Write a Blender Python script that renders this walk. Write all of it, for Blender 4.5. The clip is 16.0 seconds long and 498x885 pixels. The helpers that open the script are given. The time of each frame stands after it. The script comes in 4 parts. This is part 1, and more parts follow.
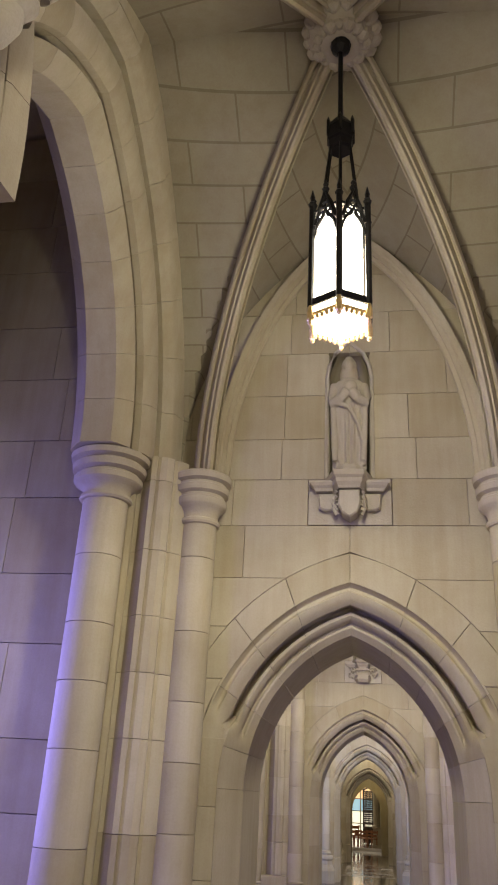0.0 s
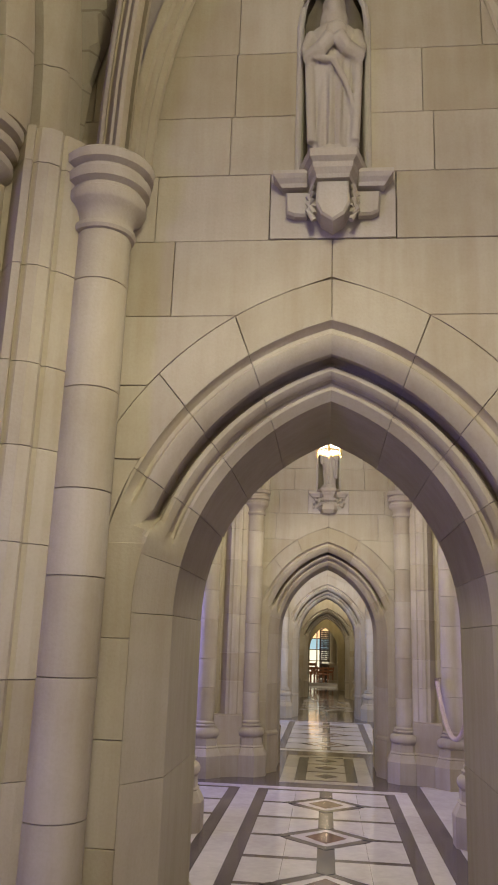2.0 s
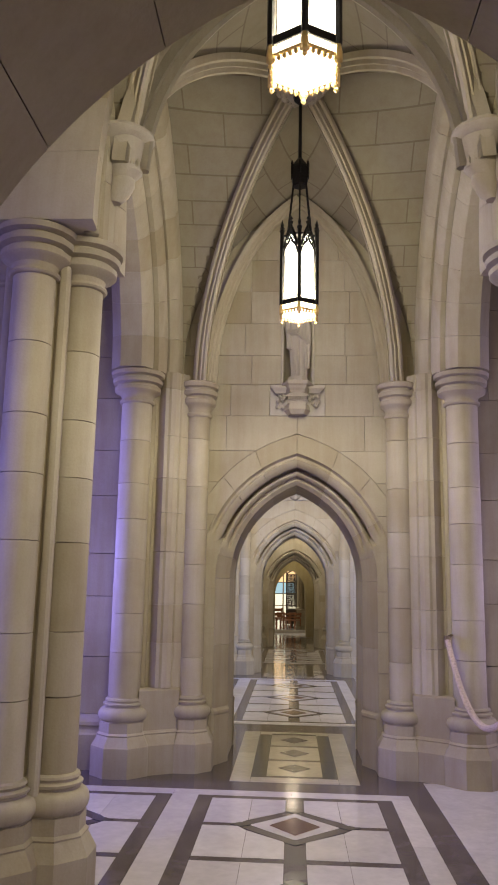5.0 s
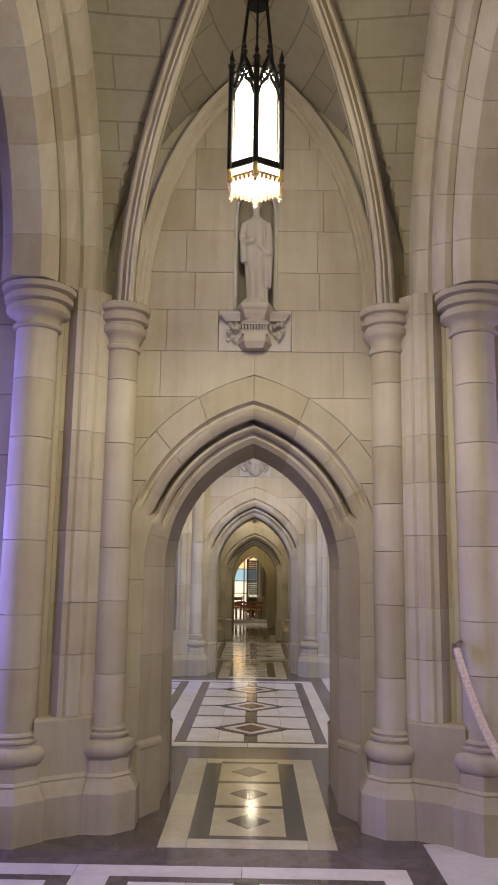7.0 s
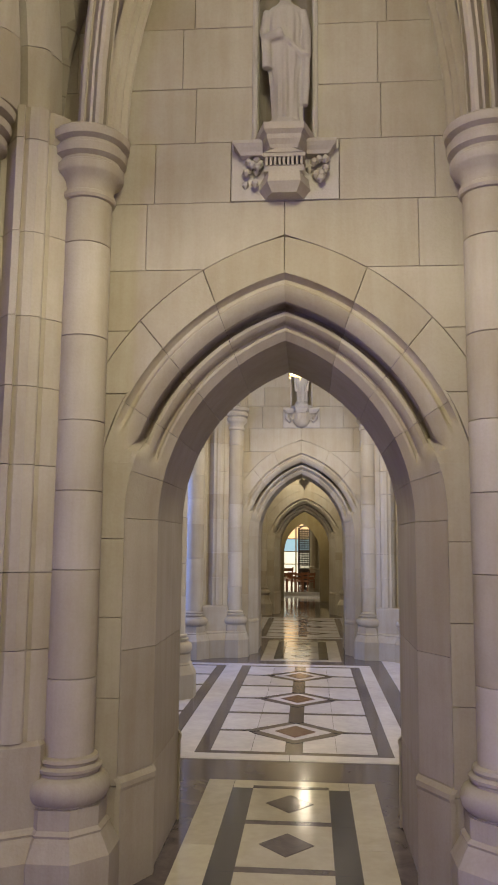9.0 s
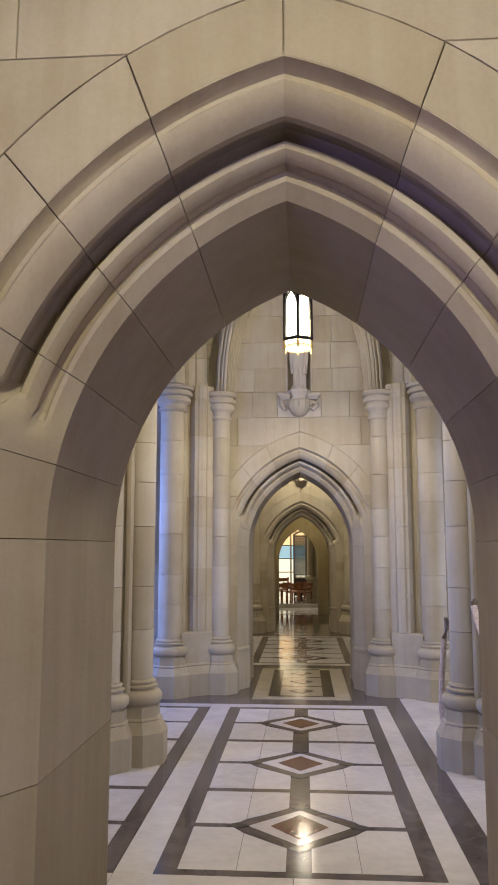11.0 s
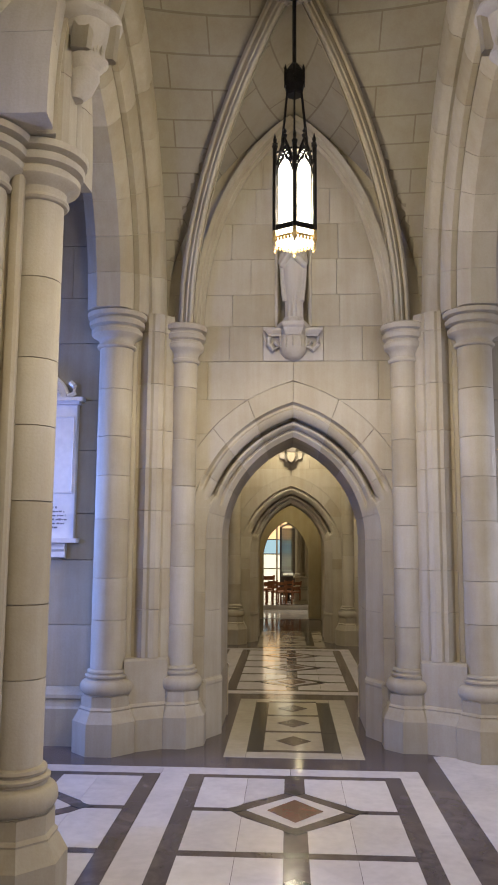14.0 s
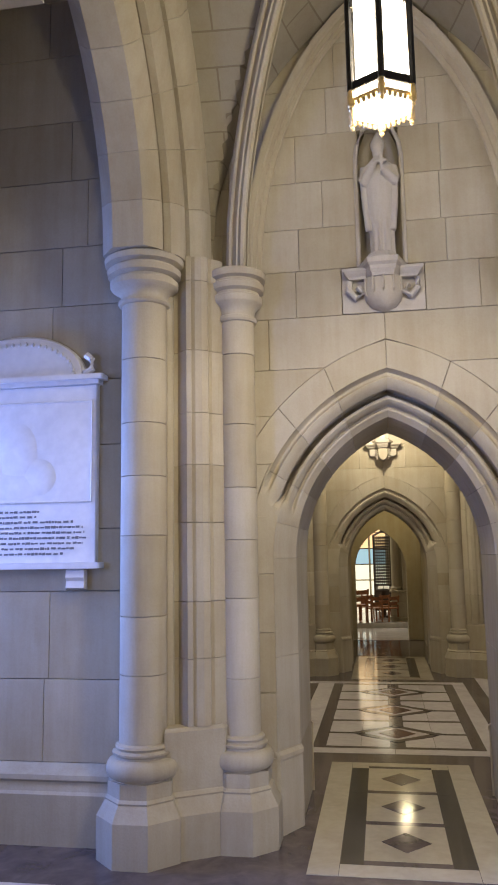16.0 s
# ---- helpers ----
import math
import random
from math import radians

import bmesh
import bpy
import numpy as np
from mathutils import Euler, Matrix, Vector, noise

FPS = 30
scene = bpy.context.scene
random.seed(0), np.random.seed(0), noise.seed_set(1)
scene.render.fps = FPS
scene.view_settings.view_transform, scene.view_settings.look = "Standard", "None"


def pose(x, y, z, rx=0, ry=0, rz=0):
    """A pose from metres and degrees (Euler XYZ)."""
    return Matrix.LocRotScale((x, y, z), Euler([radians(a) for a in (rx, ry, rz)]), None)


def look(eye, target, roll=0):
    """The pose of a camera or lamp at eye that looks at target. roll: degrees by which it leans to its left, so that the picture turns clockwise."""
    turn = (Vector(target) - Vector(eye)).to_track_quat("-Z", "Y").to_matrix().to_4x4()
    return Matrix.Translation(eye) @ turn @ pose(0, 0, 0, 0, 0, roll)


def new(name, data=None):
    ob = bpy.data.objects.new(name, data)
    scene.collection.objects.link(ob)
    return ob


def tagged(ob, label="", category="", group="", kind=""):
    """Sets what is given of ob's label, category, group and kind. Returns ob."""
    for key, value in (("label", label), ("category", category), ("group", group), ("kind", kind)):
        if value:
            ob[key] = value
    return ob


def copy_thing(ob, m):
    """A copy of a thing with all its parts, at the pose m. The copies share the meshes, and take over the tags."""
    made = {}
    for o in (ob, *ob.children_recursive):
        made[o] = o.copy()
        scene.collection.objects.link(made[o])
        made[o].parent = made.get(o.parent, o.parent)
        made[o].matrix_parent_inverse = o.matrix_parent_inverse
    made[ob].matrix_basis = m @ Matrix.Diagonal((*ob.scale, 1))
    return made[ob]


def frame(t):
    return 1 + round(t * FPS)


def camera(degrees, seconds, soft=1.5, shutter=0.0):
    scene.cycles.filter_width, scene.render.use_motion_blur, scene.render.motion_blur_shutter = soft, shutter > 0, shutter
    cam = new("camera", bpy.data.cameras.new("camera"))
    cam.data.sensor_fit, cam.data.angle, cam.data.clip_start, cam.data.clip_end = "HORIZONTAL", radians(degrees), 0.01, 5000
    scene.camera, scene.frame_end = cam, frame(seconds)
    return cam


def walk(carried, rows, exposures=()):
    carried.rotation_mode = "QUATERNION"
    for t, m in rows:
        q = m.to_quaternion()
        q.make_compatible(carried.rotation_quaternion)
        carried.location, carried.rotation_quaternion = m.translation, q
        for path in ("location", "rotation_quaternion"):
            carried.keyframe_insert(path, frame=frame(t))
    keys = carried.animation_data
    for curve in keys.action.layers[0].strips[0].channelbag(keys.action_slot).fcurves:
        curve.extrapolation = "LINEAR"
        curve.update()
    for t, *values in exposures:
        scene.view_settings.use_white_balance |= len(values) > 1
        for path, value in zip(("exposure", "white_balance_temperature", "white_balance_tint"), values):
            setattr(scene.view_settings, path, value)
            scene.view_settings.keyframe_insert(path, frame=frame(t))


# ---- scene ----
cam = camera(35.40, 16.0, soft=1.9)
PATH = [
    (0, (0.112, 0.270, 1.523), (-0.189, 2.067, 2.347), 3.13),
    (0.5, (0.093, 0.669, 1.525), (-0.185, 2.515, 2.242), 3.74),
    (1, (0.021, 1.079, 1.517), (-0.240, 2.966, 2.126), 3.15),
    (1.5, (0.007, 1.493, 1.475), (-0.225, 3.402, 2.025), 2.24),
    (2, (-0.009, 1.915, 1.469), (-0.211, 3.843, 1.960), 1.98),
    (2.5, (-0.004, 2.415, 1.437), (-0.154, 4.361, 1.873), 1.53),
    (3, (0.002, 2.845, 1.465), (-0.134, 4.804, 1.843), 1.25),
    (3.5, (-0.034, 3.193, 1.441), (-0.169, 5.157, 1.795), 1.15),
    (6, (0.007, 5.491, 1.526), (-0.041, 7.456, 1.893), 1.01),
    (6.5, (0.058, 5.878, 1.522), (0.063, 7.844, 1.892), 1.19),
    (7, (0.026, 6.318, 1.519), (0.005, 8.291, 1.847), 0.83),
    (7.5, (0.062, 6.742, 1.474), (-0.007, 8.719, 1.770), 0.52),
    (8, (0.071, 7.205, 1.464), (-0.028, 9.183, 1.743), 0.33),
    (8.5, (0.084, 7.639, 1.462), (-0.050, 9.617, 1.726), 0.75),
    (9, (0.115, 8.065, 1.445), (-0.041, 10.042, 1.702), 0.54),
    (11.5, (0.003, 10.172, 1.537), (-0.130, 12.148, 1.817), -0.08),
    (12, (-0.020, 10.547, 1.491), (-0.142, 12.523, 1.780), 0.09),
    (12.5, (-0.002, 10.996, 1.497), (-0.109, 12.974, 1.772), 0.24),
    (13, (-0.022, 11.334, 1.455), (-0.116, 13.313, 1.726), 0.48),
    (13.5, (-0.069, 11.767, 1.486), (-0.162, 13.748, 1.744), 0.51),
    (14, (-0.036, 12.252, 1.516), (-0.138, 14.233, 1.772), 0.39),
    (14.5, (-0.057, 12.713, 1.552), (-0.186, 14.692, 1.815), 0.20),
    (15, (-0.039, 13.162, 1.586), (-0.210, 15.137, 1.850), -0.16),
    (15.5, (-0.060, 13.549, 1.601), (-0.292, 15.518, 1.870), -0.50),
    (16, (-0.075, 13.931, 1.587), (-0.398, 15.885, 1.866), -0.94),
]
walk(cam, [(t, look(eye, target, roll)) for t, eye, target, roll in PATH])

# ---- world, lamps and exposure ----
# where each bay with its cross wall begins along the walk
BAY = {-1: -6.77, 0: 0.13, 1: 6.902, 2: 13.98, 3: 20.88}
world = bpy.data.worlds.new("world")
scene.world = world
world.use_nodes = True
world.node_tree.nodes["Background"].inputs[0].default_value = (0.55, 0.6, 0.8, 1)
world.node_tree.nodes["Background"].inputs[1].default_value = 0.02
scene.view_settings.exposure = 0.15


def lamp(name, kind, energy, colour, m, size=0.0, size_y=0.0):
    data = bpy.data.lights.new(name, kind)
    data.energy, data.color = energy, colour
    if kind == "AREA":
        data.shape, data.size, data.size_y = "RECTANGLE", size, size_y or size
    else:
        data.shadow_soft_size = size
    ob = new(name, data)
    ob.matrix_basis = m
    return ob


for k in range(4):
    warm = (1.0, 0.92, 0.66) if k < 2 else (1.0, 0.87, 0.65)
    for y in (0.33, 3.05):
        lamp("lantern_light", "POINT", (22, 22, 22, 6)[k], warm, pose(0, y + BAY[k], 3.6), 0.1)
        down = lamp("lantern_downlight", "SPOT", (74, 72, 80, 62)[k], warm, pose(0, y + BAY[k], 3.44), 0.1)
        down.data.spot_size, down.data.spot_blend = radians(165), 0.55
# coloured stage light that comes in from the open aisles on both sides
AISLE = (
    (-4.1, 0, (0.29, 0.26, 1.0), 26, 48),
    (-4.1, 1, (0.29, 0.26, 1.0), 26, 48),
    (-4.1, 2, (0.20, 0.33, 1.0), 42, 50),
    (-4.1, 3, (0.6, 0.6, 1.0), 3, 4),
    (4.1, 0, (0.64, 0.55, 1.0), 9, 9),
    (4.1, 1, (0.64, 0.55, 1.0), 12, 14),
    (4.1, 2, (0.66, 0.70, 1.0), 34, 16),
    (4.1, 3, (0.8, 0.75, 1.0), 3, 4),
)
for x, k, colour, low, high in AISLE:
    sx = x / 4.1
    for y, aim, power in ((BAY[k] - 0.35, 1.67, low), (BAY[k] + 3.9, 4.25, high)):
        beam = lamp("aisle_stage_light", "AREA", power, colour, look((x, y, 2.0), (sx * 1.55, BAY[k] + aim, 1.7)), 0.5, 1.2)
        beam.data.spread = radians(95)


# ---- materials ----
def nodes_of(name):
    mat = bpy.data.materials.new(name)
    mat.use_nodes = True
    nt = mat.node_tree
    bsdf = nt.nodes["Principled BSDF"]
    return mat, nt, bsdf


def node(nt, kind, **values):
    n = nt.nodes.new(kind)
    for key, v in values.items():
        n.inputs[key.replace("_", " ")].default_value = v
    return n


def ramp(nt, fac, stops):
    r = nt.nodes.new("ShaderNodeValToRGB")
    while len(r.color_ramp.elements) < len(stops):
        r.color_ramp.elements.new(0.5)
    for e, (p, c) in zip(r.color_ramp.elements, stops):
        e.position, e.color = p, (*c, 1)
    nt.links.new(fac, r.inputs[0])
    return r.outputs[0]


def mix(nt, a, b, fac, blend="MIX"):
    m = nt.nodes.new("ShaderNodeMix")
    m.data_type, m.blend_type = "RGBA", blend
    for socket, v in ((m.inputs[6], a), (m.inputs[7], b), (m.inputs[0], fac)):
        if isinstance(v, bpy.types.NodeSocket):
            nt.links.new(v, socket)
        else:
            socket.default_value = (*v, 1) if isinstance(v, tuple) else v
    return m.outputs[2]


def stone(name, base, vary=0.14, rough=0.75, stain=0.5, bump=0.25, courses=None):
    """Dressed limestone: tint from block to block, cloudy stains, fine grain."""
    mat, nt, bsdf = nodes_of(name)
    geo = nt.nodes.new("ShaderNodeNewGeometry")
    info = nt.nodes.new("ShaderNodeObjectInfo")
    pos = geo.outputs["Position"]
    cloud = node(nt, "ShaderNodeTexNoise", Scale=1.7, Detail=5, Roughness=0.6)
    grain = node(nt, "ShaderNodeTexNoise", Scale=90, Detail=3)
    streak = node(nt, "ShaderNodeTexNoise", Scale=3.0, Detail=4, Roughness=0.65)
    squash = nt.nodes.new("ShaderNodeMapping")
    squash.inputs["Scale"].default_value = (4, 4, 0.35)
    nt.links.new(pos, squash.inputs[0])
    nt.links.new(squash.outputs[0], streak.inputs["Vector"])
    for n in (cloud, grain):
        nt.links.new(pos, n.inputs["Vector"])
    dark = tuple(c * (1 - vary) * f for c, f in zip(base, (0.97, 0.94, 0.86)))
    lite = tuple(min(c * (1 + vary), 0.9) for c in base)
    tint = ramp(nt, info.outputs["Random"], ((0, dark), (0.5, base), (1, lite)))
    clouds = ramp(nt, cloud.outputs[0], ((0.3, (0.78, 0.74, 0.66)), (0.62, (1, 1, 1))))
    col = mix(nt, tint, clouds, stain, "MULTIPLY")
    streaks = ramp(nt, streak.outputs[0], ((0.35, (0.84, 0.78, 0.7)), (0.6, (1, 1, 1))))
    col = mix(nt, col, streaks, stain * 0.6, "MULTIPLY")
    specks = ramp(nt, grain.outputs[0], ((0.3, (0.93, 0.92, 0.9)), (0.6, (1, 1, 1))))
    col = mix(nt, col, specks, 0.6, "MULTIPLY")
    bsdf.inputs["Roughness"].default_value = rough
    b = node(nt, "ShaderNodeBump", Strength=bump, Distance=0.004)
    nt.links.new(grain.outputs[0], b.inputs["Height"])
    last = b.outputs[0]
    if courses:
        tex = nt.nodes.new("ShaderNodeTexCoord")
        brick = node(nt, "ShaderNodeTexBrick", Scale=1.0, Mortar_Size=0.006, Brick_Width=courses[0], Row_Height=courses[1])
        brick.inputs["Color1"].default_value = (1, 1, 1, 1)
        brick.inputs["Color2"].default_value = (0.93, 0.91, 0.87, 1)
        brick.inputs["Mortar"].default_value = (0.62, 0.57, 0.5, 1)
        nt.links.new(tex.outputs["UV"], brick.inputs["Vector"])
        col = mix(nt, col, brick.outputs[0], 0.85, "MULTIPLY")
        b2 = node(nt, "ShaderNodeBump", Strength=0.4, Distance=0.006)
        b2.invert = True
        nt.links.new(brick.outputs[1], b2.inputs["Height"])
        nt.links.new(last, b2.inputs["Normal"])
        last = b2.outputs[0]
    nt.links.new(col, bsdf.inputs["Base Color"])
    nt.links.new(last, bsdf.inputs["Normal"])
    return mat


def marble(name, base, vein, rough=0.12, scale=3.0, amount=0.5):
    mat, nt, bsdf = nodes_of(name)
    geo = nt.nodes.new("ShaderNodeNewGeometry")
    info = nt.nodes.new("ShaderNodeObjectInfo")
    shift = nt.nodes.new("ShaderNodeVectorMath")
    shift.operation = "ADD"
    spread = nt.nodes.new("ShaderNodeMath")
    spread.operation = "MULTIPLY"
    spread.inputs[1].default_value = 37.0
    nt.links.new(info.outputs["Random"], spread.inputs[0])
    nt.links.new(geo.outputs["Position"], shift.inputs[0])
    nt.links.new(spread.outputs[0], shift.inputs[1])
    n1 = node(nt, "ShaderNodeTexNoise", Scale=scale, Detail=7, Roughness=0.62, Distortion=1.4)
    n2 = node(nt, "ShaderNodeTexNoise", Scale=scale * 9, Detail=3)
    for n in (n1, n2):
        nt.links.new(shift.outputs[0], n.inputs["Vector"])
    col = mix(nt, base, ramp(nt, n1.outputs[0], ((0.36, vein), (0.6, base))), amount)
    fine = ramp(nt, n2.outputs[0], ((0.3, (0.86, 0.86, 0.86)), (0.7, (1, 1, 1))))
    col = mix(nt, col, fine, 0.7, "MULTIPLY")
    shade = ramp(nt, info.outputs["Random"], ((0, (0.86, 0.85, 0.85)), (1, (1, 1, 1))))
    col = mix(nt, col, shade, 1.0, "MULTIPLY")
    nt.links.new(col, bsdf.inputs["Base Color"])
    worn = nt.nodes.new("ShaderNodeMapRange")
    worn.inputs["To Min"].default_value, worn.inputs["To Max"].default_value = rough * 0.7, rough * 1.8
    nt.links.new(n1.outputs[0], worn.inputs[0])
    nt.links.new(worn.outputs[0], bsdf.inputs["Roughness"])
    return mat


def plain(name, base, rough=0.5, metal=0.0, noise_scale=25.0, spread=0.25, bump=0.15):
    mat, nt, bsdf = nodes_of(name)
    tex = nt.nodes.new("ShaderNodeTexCoord")
    n = node(nt, "ShaderNodeTexNoise", Scale=noise_scale, Detail=5)
    nt.links.new(tex.outputs["Object"], n.inputs["Vector"])
    lo = tuple(c * (1 - spread) for c in base)
    hi = tuple(min(1, c * (1 + spread)) for c in base)
    nt.links.new(ramp(nt, n.outputs[0], ((0.3, lo), (0.7, hi))), bsdf.inputs["Base Color"])
    b = node(nt, "ShaderNodeBump", Strength=bump, Distance=0.003)
    nt.links.new(n.outputs[0], b.inputs["Height"])
    nt.links.new(b.outputs[0], bsdf.inputs["Normal"])
    bsdf.inputs["Roughness"].default_value, bsdf.inputs["Metallic"].default_value = rough, metal
    return mat


def glowing(name, colour, strength):
    mat, nt, bsdf = nodes_of(name)
    bsdf.inputs["Base Color"].default_value = (*colour, 1)
    bsdf.inputs["Emission Color"].default_value = (*colour, 1)
    bsdf.inputs["Emission Strength"].default_value = strength
    bsdf.inputs["Roughness"].default_value = 0.4
    return mat


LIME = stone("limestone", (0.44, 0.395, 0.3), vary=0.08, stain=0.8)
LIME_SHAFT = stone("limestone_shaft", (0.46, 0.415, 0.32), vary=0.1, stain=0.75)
# web base darker than the walls: the vault's shade is put into the colour
LIME_WEB_DIM = stone("limestone_web_dimmed", (0.28, 0.25, 0.19), stain=0.7, courses=(0.62, 0.2))
CARVED = stone("carved_stone", (0.48, 0.445, 0.385), vary=0.04, stain=0.7, bump=0.4)
JOINT = stone("mortar", (0.33, 0.29, 0.225), vary=0.02, rough=0.9)
STATUE = stone("statue_stone", (0.46, 0.43, 0.385), vary=0.03, stain=0.6, bump=0.3)
WHITE = marble("white_marble", (0.72, 0.68, 0.66), (0.55, 0.5, 0.5), 0.08, 2.2, 0.45)
CREAM = marble("cream_marble", (0.52, 0.47, 0.37), (0.4, 0.35, 0.27), 0.08, 2.2, 0.5)
GREY = marble("grey_marble", (0.085, 0.068, 0.068), (0.16, 0.13, 0.125), 0.08, 4.0, 0.7)
BLACK = marble("black_marble", (0.035, 0.036, 0.036), (0.075, 0.07, 0.07), 0.1, 5.0, 0.6)
RED = marble("red_marble", (0.17, 0.075, 0.055), (0.1, 0.04, 0.03), 0.08, 6.0, 0.6)
PLAQUE = marble("plaque_marble", (0.8, 0.78, 0.75), (0.62, 0.6, 0.58), 0.3, 2.0, 0.4)
IRON = plain("wrought_iron", (0.022, 0.021, 0.022), 0.45, 0.7)
GILT = plain("gilded_metal", (0.75, 0.55, 0.25), 0.35, 0.7)
PANE = glowing("lit_opal_glass", (1.0, 0.9, 0.72), 6.0)
INK = plain("engraved_letters", (0.17, 0.16, 0.16), 0.7)
ROPE = plain("rope_cover", (0.5, 0.4, 0.33), 0.7, 0, 60.0)
BRASS = plain("aged_brass", (0.3, 0.24, 0.15), 0.35, 0.9)
WOOD = plain("chair_wood", (0.28, 0.11, 0.045), 0.4, 0, 12.0, 0.35)
DARKWOOD = plain("dark_oak", (0.035, 0.022, 0.014), 0.45, 0, 14.0, 0.3)
WINDOW = glowing("daylit_window_glass", (1.0, 0.95, 0.74), 0.8)
PAPER = plain("paper", (0.8, 0.78, 0.72), 0.8)
TINTED = glowing("tinted_window_glass", (1.0, 0.66, 0.34), 1.0)
TINTED_BLUE = glowing("blue_window_glass", (0.45, 0.72, 0.9), 0.5)


# ---- mesh helpers ----
def mesh_of(name, verts, faces, material, smooth=False, sharp=30):
    me = bpy.data.meshes.new(name)
    me.from_pydata([tuple(v) for v in verts], [], faces)
    bm = bmesh.new()
    bm.from_mesh(me)
    bmesh.ops.recalc_face_normals(bm, faces=bm.faces)
    bm.to_mesh(me)
    bm.free()
    me.materials.append(material)
    if smooth:
        me.polygons.foreach_set("use_smooth", [True] * len(me.polygons))
        me.set_sharp_from_angle(angle=radians(sharp))
    return me


def piece(name, data, parent=None, m=None, label=""):
    ob = new(name, data)
    ob.parent = parent
    if m is not None:
        ob.matrix_basis = m
    return tagged(ob, label) if label else ob


def root(name, label="", category="", group="", kind="", m=None):
    ob = new(name)
    ob.empty_display_size = 0.1
    if m is not None:
        ob.matrix_basis = m
    return tagged(ob, label, category, group, kind)


def join_geo(parts):
    verts, faces = [], []
    for v, f in parts:
        o = len(verts)
        verts += list(v)
        faces += [tuple(i + o for i in q) for q in f]
    return verts, faces


def box(x0, x1, y0, y1, z0, z1):
    v = [(x, y, z) for x in (x0, x1) for y in (y0, y1) for z in (z0, z1)]
    return v, [(0, 1, 3, 2), (4, 6, 7, 5), (0, 4, 5, 1), (2, 3, 7, 6), (0, 2, 6, 4), (1, 5, 7, 3)]


def loft(rings, close_ring=True, caps=True):
    """Rings of equally many points joined by quads."""
    n = len(rings[0])
    verts = [p for r in rings for p in r]
    faces = []
    for i in range(len(rings) - 1):
        for j in range(n if close_ring else n - 1):
            a, b = i * n + j, i * n + (j + 1) % n
            faces.append((a, b, b + n, a + n))
    if caps:
        faces += [tuple(range(n)), tuple(range((len(rings) - 1) * n, len(rings) * n))]
    return verts, faces


def lathe(profile, sides=24, cx=0.0, cy=0.0, turn=0.0):
    return loft([[(cx + r * math.cos(turn + 2 * math.pi * j / sides), cy + r * math.sin(turn + 2 * math.pi * j / sides), z) for j in range(sides)] for r, z in profile])


def prism(outline, z0, z1, chamfer=0.0):
    """Outline in plan raised from z0 to z1, its upper edge eased inward."""
    n = len(outline)
    cx, cy = sum(p[0] for p in outline) / n, sum(p[1] for p in outline) / n
    rings = [[(x, y, z0) for x, y in outline]]
    if chamfer:
        rings.append([(x, y, z1 - chamfer) for x, y in outline])
        rings.append([(x + (cx - x) * min(1, chamfer / max(0.02, math.hypot(x - cx, y - cy))), y + (cy - y) * min(1, chamfer / max(0.02, math.hypot(x - cx, y - cy))), z1) for x, y in outline])
    else:
        rings.append([(x, y, z1) for x, y in outline])
    return loft(rings)


def slab(outline, y0, y1, ease=0.0025):
    """A stone with its outline in x, z and its front face at y0, edges eased."""
    n = len(outline)
    cx, cz = sum(p[0] for p in outline) / n, sum(p[1] for p in outline) / n
    front = []
    for x, z in outline:
        d = max(0.02, math.hypot(x - cx, z - cz))
        front.append((x + (cx - x) * ease / d, y0, z + (cz - z) * ease / d))
    return loft([front, [(x, y0 + ease, z) for x, z in outline], [(x, y1, z) for x, z in outline]])


def tube(points, radius, sides=8):
    pts = [Vector(p) for p in points]
    rings = []
    for i, p in enumerate(pts):
        d = (pts[min(i + 1, len(pts) - 1)] - pts[max(i - 1, 0)]).normalized()
        a = d.orthogonal().normalized() if abs(d.z) > 0.95 else d.cross(Vector((0, 0, 1))).normalized()
        b = d.cross(a)
        rings.append([tuple(p + radius * (math.cos(t) * a + math.sin(t) * b)) for t in (2 * math.pi * j / sides for j in range(sides))])
    return loft(rings)


# ---- the plan of one bay ----
FACE, BACK, MID_WALL = 4.57, 5.67, 5.12
HALF, SPRING, OFF = 0.59, 1.55, 0.32
RAD = HALF + OFF
COURSES = (0, 0.42, 0.78, 1.12, 1.46, 1.8, 2.11, 2.4, 2.684, 3.005, 3.3, 3.572, 3.878, 4.19, 4.5, 4.8, 5.1, 5.4)
TOP = 5.4
# the last cross wall stands nearer and has a lower doorway
WALL = {**BAY, 3: BAY[3] - 0.88}
RING_LOW = 2.1118


def door_size(half, spring, off, low):
    """Sets the doorway that the next wall gets."""
    global HALF, SPRING, OFF, RAD, COURSES, RING_LOW
    HALF, SPRING, OFF, RAD, RING_LOW = half, spring, off, half + off, low + 0.0018
    COURSES = (0, 0.42, 0.78, 1.12, low - 0.65, low - 0.31, low) + COURSES[7:]


def door_arc(r, f):
    """Point of the right half of the door arch, r outside the opening; f runs from spring (0) to apex (1)."""
    R = RAD + r
    a = f * math.acos(OFF / R)
    return -OFF + R * math.cos(a), SPRING + R * math.sin(a)


def door_edge(r, z):
    """Half width of the door opening enlarged by r, at the height z (0 above its apex)."""
    if z <= SPRING:
        return HALF + r
    q = (RAD + r) ** 2 - (z - SPRING) ** 2
    return max(0.0, -OFF + math.sqrt(q)) if q > 0 else 0.0


def apex(r):
    return SPRING + math.sqrt((RAD + r) ** 2 - OFF ** 2)


